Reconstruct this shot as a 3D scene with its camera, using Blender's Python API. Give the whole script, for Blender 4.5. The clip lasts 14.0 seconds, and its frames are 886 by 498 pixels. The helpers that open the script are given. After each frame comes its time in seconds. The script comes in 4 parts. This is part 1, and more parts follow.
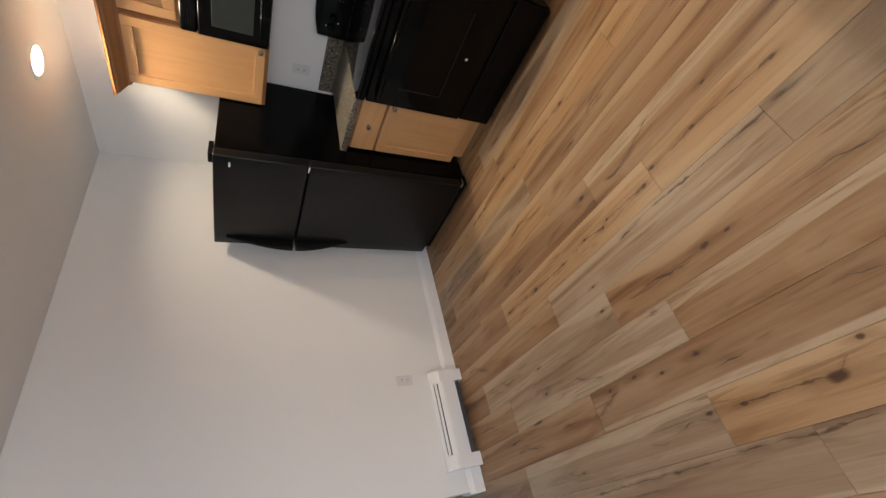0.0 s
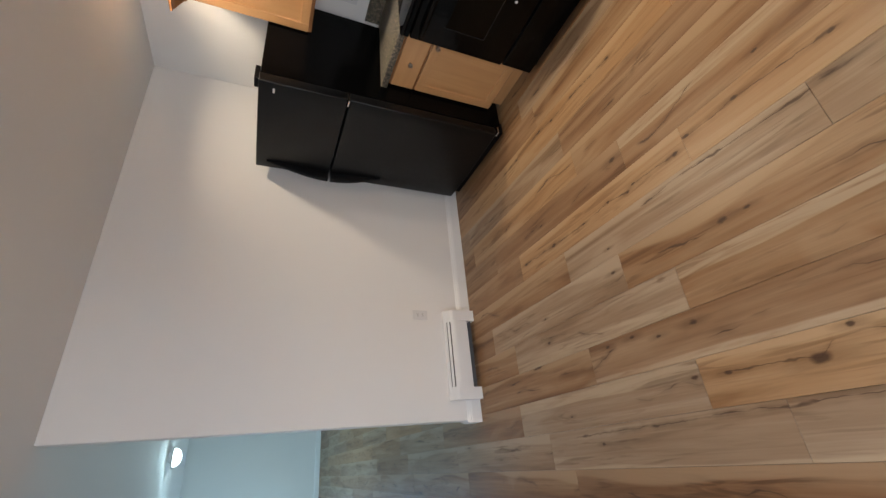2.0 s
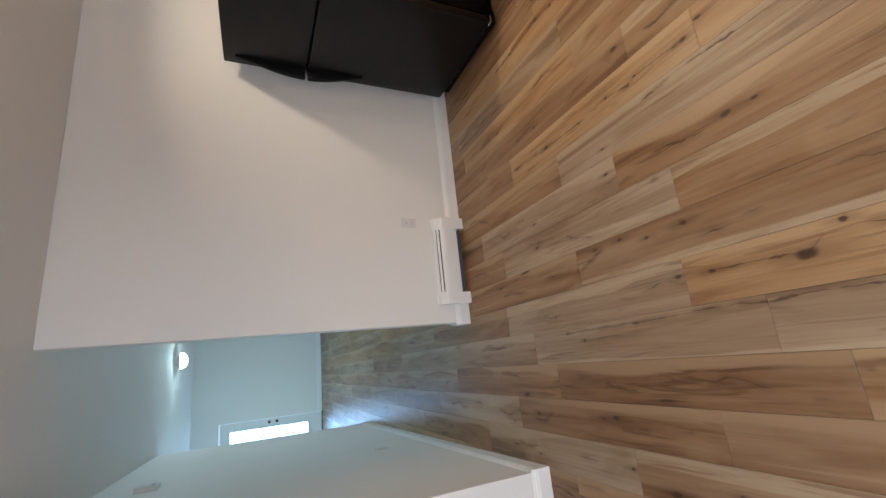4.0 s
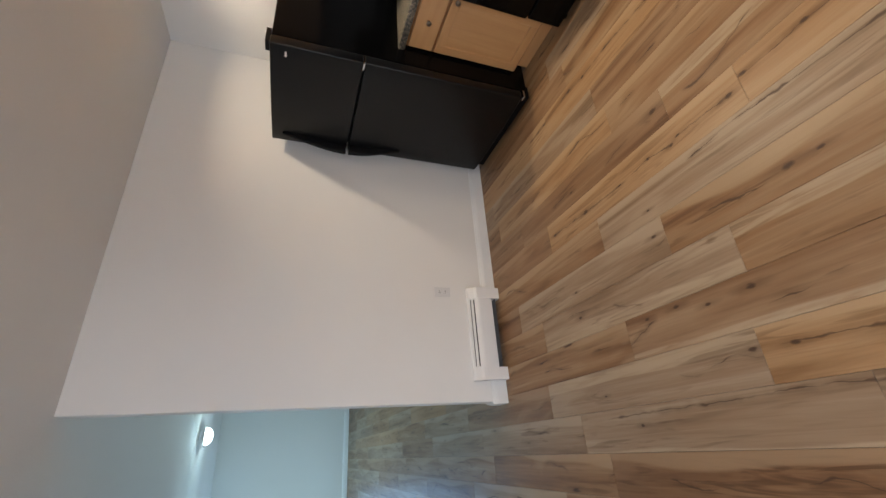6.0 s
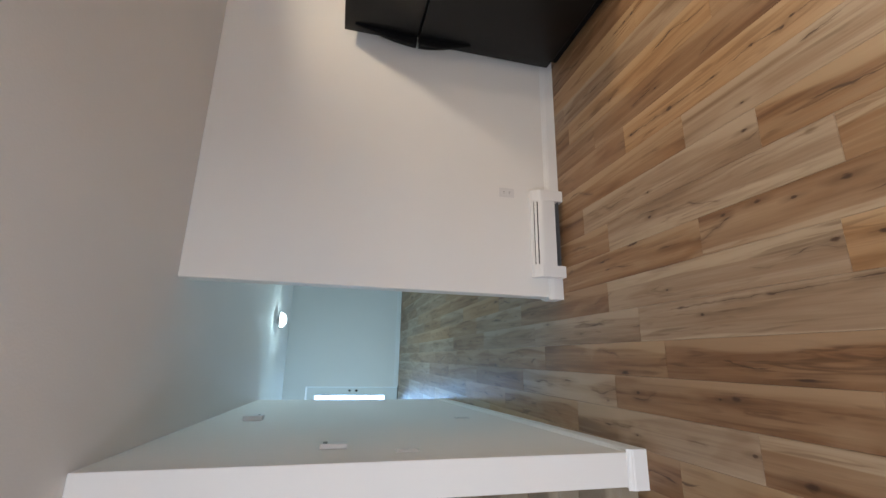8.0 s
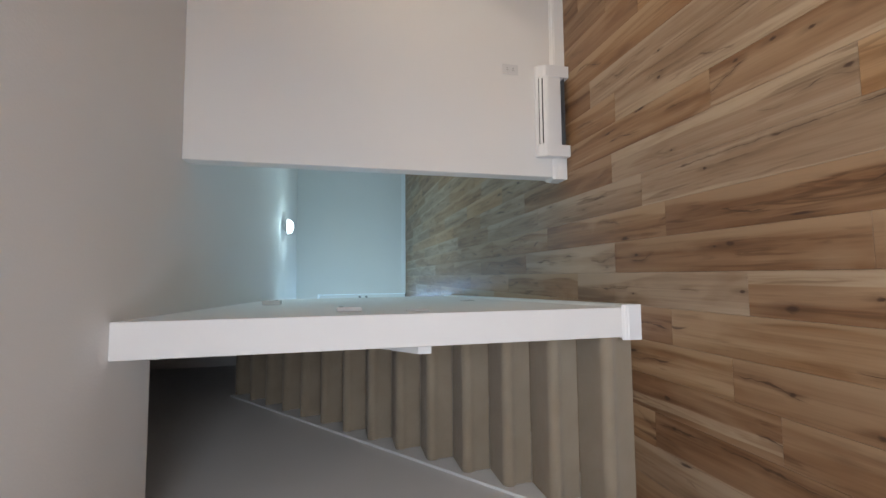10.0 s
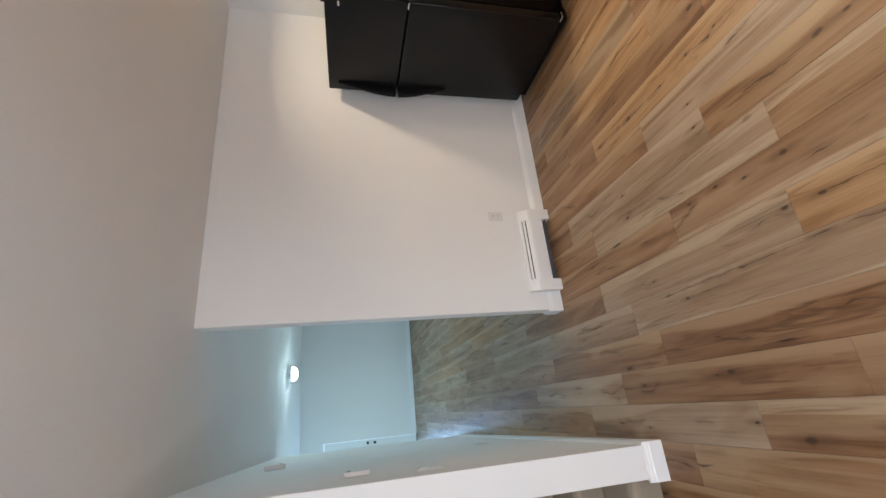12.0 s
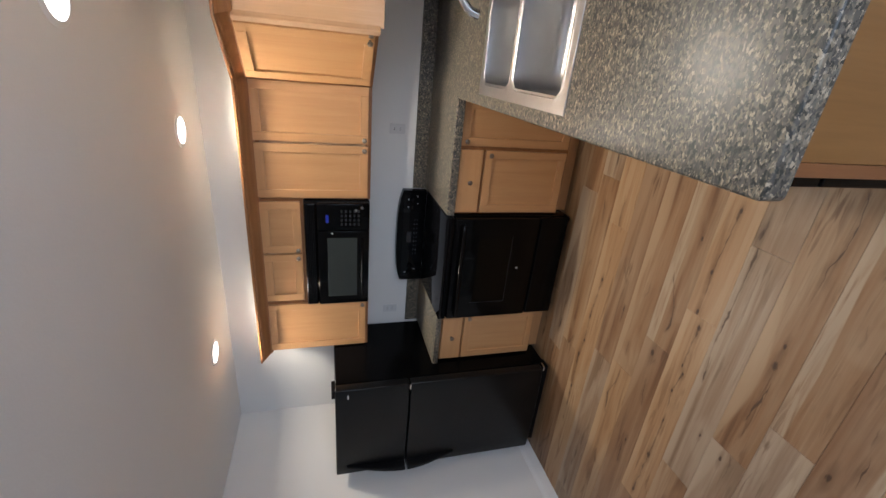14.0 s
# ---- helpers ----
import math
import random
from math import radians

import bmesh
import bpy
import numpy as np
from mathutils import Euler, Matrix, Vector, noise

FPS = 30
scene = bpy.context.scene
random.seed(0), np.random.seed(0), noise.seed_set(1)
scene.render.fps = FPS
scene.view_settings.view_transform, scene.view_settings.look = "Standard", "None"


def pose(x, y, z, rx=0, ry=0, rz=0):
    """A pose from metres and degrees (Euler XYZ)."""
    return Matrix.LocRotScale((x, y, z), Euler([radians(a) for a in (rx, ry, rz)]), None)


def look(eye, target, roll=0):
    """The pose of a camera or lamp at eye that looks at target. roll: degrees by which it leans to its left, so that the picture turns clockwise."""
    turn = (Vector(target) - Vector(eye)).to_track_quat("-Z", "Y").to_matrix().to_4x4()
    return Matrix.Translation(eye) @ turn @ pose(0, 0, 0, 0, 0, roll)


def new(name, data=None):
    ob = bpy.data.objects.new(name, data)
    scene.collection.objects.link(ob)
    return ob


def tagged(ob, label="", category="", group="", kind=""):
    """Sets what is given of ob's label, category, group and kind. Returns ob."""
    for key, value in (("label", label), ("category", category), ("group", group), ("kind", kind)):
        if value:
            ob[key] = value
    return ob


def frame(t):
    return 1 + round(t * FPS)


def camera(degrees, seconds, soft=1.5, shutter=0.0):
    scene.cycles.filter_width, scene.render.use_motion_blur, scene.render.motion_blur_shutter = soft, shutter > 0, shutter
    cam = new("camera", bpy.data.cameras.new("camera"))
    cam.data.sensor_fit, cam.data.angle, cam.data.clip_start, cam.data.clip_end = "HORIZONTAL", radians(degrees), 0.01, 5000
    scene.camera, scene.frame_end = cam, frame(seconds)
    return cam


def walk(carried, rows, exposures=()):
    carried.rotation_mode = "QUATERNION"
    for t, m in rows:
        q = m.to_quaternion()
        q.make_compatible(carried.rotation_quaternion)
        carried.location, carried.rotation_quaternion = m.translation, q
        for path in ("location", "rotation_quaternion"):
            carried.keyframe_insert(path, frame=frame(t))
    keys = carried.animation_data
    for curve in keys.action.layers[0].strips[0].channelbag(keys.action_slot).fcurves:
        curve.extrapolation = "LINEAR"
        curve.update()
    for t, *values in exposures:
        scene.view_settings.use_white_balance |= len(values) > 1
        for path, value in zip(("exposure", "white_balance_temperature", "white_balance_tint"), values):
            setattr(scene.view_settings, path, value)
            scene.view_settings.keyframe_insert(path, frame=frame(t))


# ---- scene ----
cam = camera(93.0, 14.0)
PATH = [
    (0, (1.03, -2.786, 1.47), (-0.407, -1.699, 0.602), -87.1),
    (0.5, (1.244, -2.79, 1.466), (-0.348, -1.948, 0.597), -83.5),
    (0.8, (1.286, -2.802, 1.462), (-0.337, -1.973, 0.637), -82.7),
    (1, (1.298, -2.789, 1.481), (-0.341, -1.962, 0.686), -82.2),
    (1.5, (1.279, -2.793, 1.461), (-0.367, -1.94, 0.712), -84.7),
    (2, (1.113, -2.849, 1.467), (-0.511, -1.957, 0.715), -83.8),
    (2.5, (1.007, -2.89, 1.422), (-0.599, -1.986, 0.645), -85.7),
    (3, (1.061, -2.89, 1.381), (-0.609, -2.144, 0.573), -85.0),
    (3.2, (1.061, -2.886, 1.385), (-0.634, -2.247, 0.538), -86.7),
    (5.3, (1.012, -2.859, 1.451), (-0.81, -2.389, 0.772), -90.5),
    (5.5, (0.997, -2.873, 1.447), (-0.8, -2.302, 0.779), -89.7),
    (6, (0.952, -2.883, 1.375), (-0.739, -2.025, 0.737), -84.9),
    (6.5, (0.925, -2.863, 1.367), (-0.771, -2.018, 0.726), -85.1),
    (7, (0.925, -2.862, 1.365), (-0.768, -2.01, 0.727), -82.7),
    (7.5, (0.932, -2.938, 1.412), (-0.841, -2.188, 0.871), -83.2),
    (8, (0.961, -3.053, 1.516), (-0.919, -2.548, 1.059), -85.4),
    (8.5, (0.976, -3.096, 1.53), (-0.922, -2.673, 1.064), -87.1),
    (9, (0.947, -3.225, 1.51), (-0.954, -2.809, 1.048), -91.9),
    (9.2, (0.941, -3.279, 1.51), (-0.966, -2.893, 1.048), -91.3),
    (11.3, (1.007, -3.313, 1.541), (-0.93, -3.527, 1.091), -90.9),
    (11.5, (1.023, -3.303, 1.54), (-0.925, -3.314, 1.09), -90.9),
    (11.6, (1.035, -3.276, 1.536), (-0.912, -3.185, 1.087), -91.1),
    (12, (1.074, -3.204, 1.52), (-0.747, -2.505, 1.075), -91.0),
    (12.2, (1.125, -3.136, 1.534), (-0.561, -2.16, 1.081), -91.3),
    (12.5, (1.171, -3.106, 1.58), (-0.131, -1.668, 1.094), -90.6),
    (13, (1.25, -3.1, 1.668), (0.359, -1.392, 1.131), -90.8),
    (13.5, (1.297, -3.096, 1.658), (0.529, -1.327, 1.128), -90.8),
    (14, (1.274, -3.091, 1.657), (0.469, -1.338, 1.128), -91.4),
]
walk(cam, [(t, look(eye, target, roll)) for t, eye, target, roll in PATH], [(0, -0.08, 6400, 10), (7.6, -0.08, 6400, 10), (8.6, 0.0, 6300, 10), (9.4, 0.0, 6300, 10), (11.4, -0.08, 6300, 10), (12.0, 0.14, 6350, 10), (12.5, -0.07, 6400, 10), (13.2, -0.23, 5800, 9), (14, -0.25, 5600, 9)])

# ---- world, lamps, exposure ----
world = bpy.data.worlds.new("sky_world")
scene.world = world
world.use_nodes = True
wn = world.node_tree.nodes
sky = wn.new("ShaderNodeTexSky")
sky.sky_type, sky.sun_disc, sky.sun_elevation, sky.sun_rotation = "NISHITA", False, radians(38), radians(200)
world.node_tree.links.new(sky.outputs[0], wn["Background"].inputs[0])
wn["Background"].inputs[1].default_value = 0.12

WARM, COOL, TEAL = (1.0, 0.83, 0.60), (0.855, 0.915, 1.0), (0.62, 0.93, 1.0)


def area_lamp(name, m, sx, sy, power, colour, spread=180):
    d = bpy.data.lights.new(name, "AREA")
    d.shape, d.size, d.size_y, d.energy, d.color, d.spread = "RECTANGLE", sx, sy, power, colour, radians(spread)
    ob = new(name, d)
    ob.matrix_world = m
    return ob


def disc_lamp(name, x, y, z, size, power, colour, spread=150):
    d = bpy.data.lights.new(name, "AREA")
    d.shape, d.size, d.energy, d.color, d.spread = "DISK", size, power, colour, radians(spread)
    ob = new(name, d)
    ob.matrix_world = pose(x, y, z)
    return ob


CEIL, XDOOR = 2.424, -9.73
CANS = [(0.81, -0.43), (-0.68, -0.45), (1.36, -1.40)]
for (cx, cy), watts in zip(CANS, (15.5, 15.5, 14.5)):
    disc_lamp("downlight_lamp", cx, cy, CEIL - 0.012, 0.13, watts, WARM, 147)
# daylight in supposed window openings of the living room, out of view
area_lamp("window_light_south", pose(2.75, -4.62, 1.45, 90, 0, 0), 2.2, 1.4, 90, COOL)
area_lamp("window_light_east", pose(5.42, -2.35, 1.25, 0, 90, 0), 1.75, 2.5, 125, COOL)
# two invented daylight sources, unseen, added to brighten the entry and the hall
area_lamp("window_light_foyer", pose(-6.7, -5.86, 1.3, 90, 0, 0), 2.4, 1.8, 55, (0.52, 0.88, 1.0))
area_lamp("window_light_hall", pose(-4.5, 0.05, 1.45, -90, 0, 0), 2.2, 1.2, 30, (0.64, 0.91, 1.0))
# daylight behind the front door's glass in the entry
area_lamp("door_glass_light", pose(XDOOR, -4.20, 1.10, 0, -90, 0), 1.6, 0.56, 36, (0.30, 0.58, 1.0))
hl = bpy.data.lights.new("hall_bulb", "POINT")
hl.energy, hl.color, hl.shadow_soft_size = 12.0, TEAL, 0.06
new("hall_bulb", hl).location = (-5.85, -2.53, CEIL - 0.115)


# ---- materials ----
def mat(name):
    m = bpy.data.materials.new(name)
    m.use_nodes = True
    return m, m.node_tree.nodes, m.node_tree.links, m.node_tree.nodes["Principled BSDF"]


def coords(n, l, scale, offset_by_object=False):
    g = n.new("ShaderNodeNewGeometry")
    mp = n.new("ShaderNodeMapping")
    mp.inputs["Scale"].default_value = scale
    if offset_by_object:
        oi = n.new("ShaderNodeObjectInfo")
        k = n.new("ShaderNodeMath")
        k.operation = "MULTIPLY"
        k.inputs[1].default_value = 57.0
        l.new(oi.outputs["Random"], k.inputs[0])
        a = n.new("ShaderNodeVectorMath")
        l.new(g.outputs["Position"], a.inputs[0])
        l.new(k.outputs[0], a.inputs[1])
        l.new(a.outputs[0], mp.inputs[0])
    else:
        l.new(g.outputs["Position"], mp.inputs[0])
    return mp.outputs[0]


def noise_tex(n, l, vec, scale, detail=3.0, rough=0.5, distort=0.0):
    t = n.new("ShaderNodeTexNoise")
    t.inputs["Scale"].default_value, t.inputs["Detail"].default_value = scale, detail
    t.inputs["Roughness"].default_value, t.inputs["Distortion"].default_value = rough, distort
    l.new(vec, t.inputs["Vector"])
    return t.outputs["Fac"]


def ramp(n, l, fac, stops):
    r = n.new("ShaderNodeValToRGB")
    e = r.color_ramp.elements
    while len(e) < len(stops):
        e.new(0.5)
    for el, (p, c) in zip(e, stops):
        el.position = p
        el.color = (*c, 1) if len(c) == 3 else c
    l.new(fac, r.inputs[0])
    return r.outputs[0]


def mix(n, l, fac, a, b, kind="MIX"):
    x = n.new("ShaderNodeMix")
    x.data_type, x.blend_type = "RGBA", kind
    for s, v in ((x.inputs[0], fac), (x.inputs[6], a), (x.inputs[7], b)):
        if isinstance(v, (int, float)):
            s.default_value = v
        elif isinstance(v, tuple):
            s.default_value = (*v, 1)
        else:
            l.new(v, s)
    return x.outputs[2]


def bump(n, l, bsdf, height, strength, distance):
    b = n.new("ShaderNodeBump")
    b.inputs["Strength"].default_value, b.inputs["Distance"].default_value = strength, distance
    l.new(height, b.inputs["Height"])
    l.new(b.outputs[0], bsdf.inputs["Normal"])


def paint(name, colour, rough=0.6, var=0.05, grain=180.0, relief=0.15, dist=0.001):
    m, n, l, b = mat(name)
    v = coords(n, l, (1, 1, 1))
    big = noise_tex(n, l, v, 1.3, 4)
    fine = noise_tex(n, l, v, grain, 2)
    dark = tuple(c * (1 - var) for c in colour)
    l.new(mix(n, l, big, dark, colour), b.inputs["Base Color"])
    b.inputs["Roughness"].default_value = rough
    bump(n, l, b, fine, relief, dist)
    return m


def calc(n, l, op, a, b=0.0, c=0.0):
    x = n.new("ShaderNodeMath")
    x.operation = op
    for s, v in zip(x.inputs, (a, b, c)):
        if isinstance(v, (int, float)):
            s.default_value = v
        else:
            l.new(v, s)
    return x.outputs[0]


def plank_material(name, deep, mid, pale, cracks, knots=(), vein=(), rim=None):
    """A printed plank; knots (x, y, radius), vein [(x, y)] and rim (y0, y1) are in the board's own metres."""
    m, n, l, b = mat(name)
    zero, one = (0.0,) * 3, (1.0,) * 3
    tc, sep, oi = n.new("ShaderNodeTexCoord"), n.new("ShaderNodeSeparateXYZ"), n.new("ShaderNodeObjectInfo")
    l.new(tc.outputs["Object"], sep.inputs[0])
    X, Y = sep.outputs[0], sep.outputs[1]

    def clamped(op, a, b_):
        x = calc(n, l, op, a, b_)
        x.node.use_clamp = True
        return x

    # broad bands of heartwood and sapwood
    broad = noise_tex(n, l, coords(n, l, (0.8, 10.5, 1), True), 1.0, 4, 0.52, 0.7)
    col = ramp(n, l, broad, [(0.30, deep), (0.43, mid), (0.57, tuple(a * 0.62 + c * 0.38 for a, c in zip(mid, pale))), (0.70, pale)])
    patch = noise_tex(n, l, coords(n, l, (1.5, 4.6, 1), True), 1.0, 3, 0.5, 0.5)
    col = mix(n, l, ramp(n, l, patch, [(0.56, zero), (0.66, (0.55,) * 3)]), col, pale)
    # smoky brown smudges along the grain
    smudge = noise_tex(n, l, coords(n, l, (2.2, 27.0, 1), True), 1.0, 3, 0.5, 1.4)
    where = ramp(n, l, patch, [(0.36, one), (0.54, (0.12,) * 3)])
    col = mix(n, l, calc(n, l, "MULTIPLY", ramp(n, l, smudge, [(0.34, (0.85,) * 3), (0.45, zero)]), where), col, tuple(c * 0.84 for c in deep))
    fibre = noise_tex(n, l, coords(n, l, (1.3, 44.0, 1), True), 1.0, 4, 0.6, 0.9)
    col = mix(n, l, ramp(n, l, fibre, [(0.36, (0.22,) * 3), (0.47, zero)]), col, deep)
    col = mix(n, l, ramp(n, l, fibre, [(0.56, zero), (0.68, (0.22,) * 3)]), col, pale)
    fine = noise_tex(n, l, coords(n, l, (5.0, 130.0, 1), True), 1.0, 4, 0.6, 0.3)
    col = mix(n, l, ramp(n, l, fine, [(0.35, zero), (0.65, one)]), mix(n, l, 1.0, col, (0.93, 0.915, 0.90), "MULTIPLY"), col)
    strand = ramp(n, l, fibre, [(0.38, one), (0.60, (0.2,) * 3)])
    ragged = calc(n, l, "MULTIPLY_ADD", noise_tex(n, l, coords(n, l, (30, 90, 1), True), 1.0, 3), 0.016, -0.008)
    run = calc(n, l, "ADD", X, calc(n, l, "MULTIPLY", oi.outputs["Random"], 91.0))

    def along(shift, scale, detail):
        t = n.new("ShaderNodeTexNoise")
        t.noise_dimensions = "1D"
        t.inputs["Scale"].default_value, t.inputs["Detail"].default_value = scale, detail
        l.new(calc(n, l, "ADD", run, shift), t.inputs["W"])
        return t.outputs["Fac"]

    # a sharp pale sapwood strip along one side
    if rim:
        band = calc(n, l, "ADD", Y, calc(n, l, "MULTIPLY_ADD", along(51.0, 1.5, 1), 0.03, -0.015))
        lo, hi = (c / 0.174 for c in rim)
        strip = ramp(n, l, calc(n, l, "DIVIDE", band, 0.174), [(max(0, lo - 0.03), zero if rim[0] > 0.01 else one), (max(0.001, lo), one), (min(0.99, hi), one), (min(1.0, hi + 0.04), zero if rim[1] < 0.165 else one)])
        col = mix(n, l, calc(n, l, "MULTIPLY", calc(n, l, "MULTIPLY", strip, ramp(n, l, smudge, [(0.36, (0.35,) * 3), (0.56, one)])), 0.72), col, (0.41, 0.315, 0.215))
    else:
        edge = calc(n, l, "ADD", Y, calc(n, l, "MULTIPLY_ADD", along(51.0, 0.9, 1), 0.16, -0.08))
        col = mix(n, l, ramp(n, l, edge, [(0.134, zero), (0.144, (0.6,) * 3), (0.16, (0.75,) * 3)]), col, pale)
    # the wandering dark split of the print
    if vein:
        line = calc(n, l, "MULTIPLY", ramp(n, l, calc(n, l, "DIVIDE", X, 1.216), [(x / 1.216, (y / 0.174,) * 3) for x, y in vein]), 0.174)
        ends = calc(n, l, "MULTIPLY", clamped("MULTIPLY", calc(n, l, "SUBTRACT", X, vein[0][0] - 0.03), 30.0), clamped("MULTIPLY", calc(n, l, "SUBTRACT", vein[-1][0] + 0.03, X), 30.0))
        gate = calc(n, l, "MULTIPLY", ends, ramp(n, l, along(71.0, 7.0, 2), [(0.36, (0.25,) * 3), (0.52, one)]))
    else:
        line = calc(n, l, "MULTIPLY_ADD", along(0.0, 1.9, 2), 0.20, -0.013)
        gate = ramp(n, l, along(71.0, 2.6, 2), [(0.52, zero), (0.62, one)])
    line = calc(n, l, "ADD", line, calc(n, l, "MULTIPLY_ADD", along(11.0, 17.0, 2), 0.014, -0.007))
    away = calc(n, l, "ABSOLUTE", calc(n, l, "SUBTRACT", Y, line))
    lump = ramp(n, l, along(33.0, 7.5, 2), [(0.50, zero), (0.68, one)])
    width = calc(n, l, "MULTIPLY_ADD", lump, 0.006, 0.0016)
    crack = clamped("SUBTRACT", 1.0, calc(n, l, "DIVIDE", away, width))
    stain = clamped("SUBTRACT", 1.0, calc(n, l, "DIVIDE", away, 0.024))
    col = mix(n, l, calc(n, l, "MULTIPLY", calc(n, l, "MULTIPLY", stain, strand), calc(n, l, "MULTIPLY", gate, 0.75 * cracks)), col, tuple(c * 0.72 for c in deep))
    col = mix(n, l, calc(n, l, "MULTIPLY", calc(n, l, "MULTIPLY", calc(n, l, "POWER", crack, 0.6), gate), 0.92 * cracks), col, (0.050, 0.023, 0.012))
    # knots: a dark core in a long brown halo
    for kx, ky, r in knots:
        dx, dy = calc(n, l, "SUBTRACT", X, kx), calc(n, l, "ADD", calc(n, l, "SUBTRACT", Y, ky), ragged)
        near = calc(n, l, "SQRT", calc(n, l, "ADD", calc(n, l, "POWER", calc(n, l, "MULTIPLY", dx, 0.55), 2.0), calc(n, l, "POWER", dy, 2.0)))
        wide = calc(n, l, "SQRT", calc(n, l, "ADD", calc(n, l, "POWER", calc(n, l, "MULTIPLY", dx, 0.24), 2.0), calc(n, l, "POWER", dy, 2.0)))
        col = mix(n, l, calc(n, l, "MULTIPLY", clamped("SUBTRACT", 1.0, calc(n, l, "DIVIDE", wide, r * 2.0)), 0.62), col, tuple(c * 0.66 for c in deep))
        col = mix(n, l, calc(n, l, "MULTIPLY", clamped("MULTIPLY", calc(n, l, "SUBTRACT", 1.0, calc(n, l, "DIVIDE", near, r)), 2.0), 0.88), col, (0.045, 0.020, 0.010))
    if not knots:
        kc = coords(n, l, (2.6, 11.0, 1), True)
        nz = n.new("ShaderNodeTexNoise")
        nz.inputs["Scale"].default_value, nz.inputs["Detail"].default_value = 2.6, 4
        l.new(kc, nz.inputs["Vector"])
        sc, wob, vk = n.new("ShaderNodeVectorMath"), n.new("ShaderNodeVectorMath"), n.new("ShaderNodeTexVoronoi")
        sc.operation = "SCALE"
        sc.inputs["Scale"].default_value = 0.4
        l.new(nz.outputs["Color"], sc.inputs[0])
        l.new(kc, wob.inputs[0])
        l.new(sc.outputs[0], wob.inputs[1])
        vk.inputs["Scale"].default_value = 1.0
        l.new(wob.outputs[0], vk.inputs["Vector"])
        pick = ramp(n, l, vk.outputs["Color"], [(0.50, zero), (0.54, one)])
        halo = mix(n, l, 1.0, ramp(n, l, vk.outputs["Distance"], [(0.08, (0.7,) * 3), (0.34, zero)]), pick, "MULTIPLY")
        col = mix(n, l, calc(n, l, "MULTIPLY", halo, strand), col, tuple(c * 0.62 for c in deep))
        core = mix(n, l, 1.0, ramp(n, l, vk.outputs["Distance"], [(0.055, (0.92,) * 3), (0.115, zero)]), pick, "MULTIPLY")
        col = mix(n, l, core, col, (0.042, 0.019, 0.011))
    l.new(col, b.inputs["Base Color"])
    l.new(ramp(n, l, fine, [(0.3, (0.36,) * 3), (0.7, (0.48,) * 3)]), b.inputs["Roughness"])
    b.inputs["Specular IOR Level"].default_value = 0.40
    bump(n, l, b, fine, 0.08, 0.0007)
    return m


PLANK_TONES = {
    "tan": ((0.139, 0.066, 0.027), (0.239, 0.129, 0.060), (0.368, 0.252, 0.151)),
    "brown": ((0.115, 0.054, 0.023), (0.204, 0.107, 0.051), (0.315, 0.205, 0.121)),
    "grey": ((0.158, 0.093, 0.050), (0.256, 0.167, 0.102), (0.382, 0.289, 0.203)),
    "warm": ((0.205, 0.104, 0.042), (0.334, 0.196, 0.097), (0.401, 0.268, 0.154)),
}
PLANKS = {tone: plank_material("plank_" + tone, *c, cracks) for (tone, c), cracks in zip(PLANK_TONES.items(), (0.9, 1.0, 0.8, 1.0))}
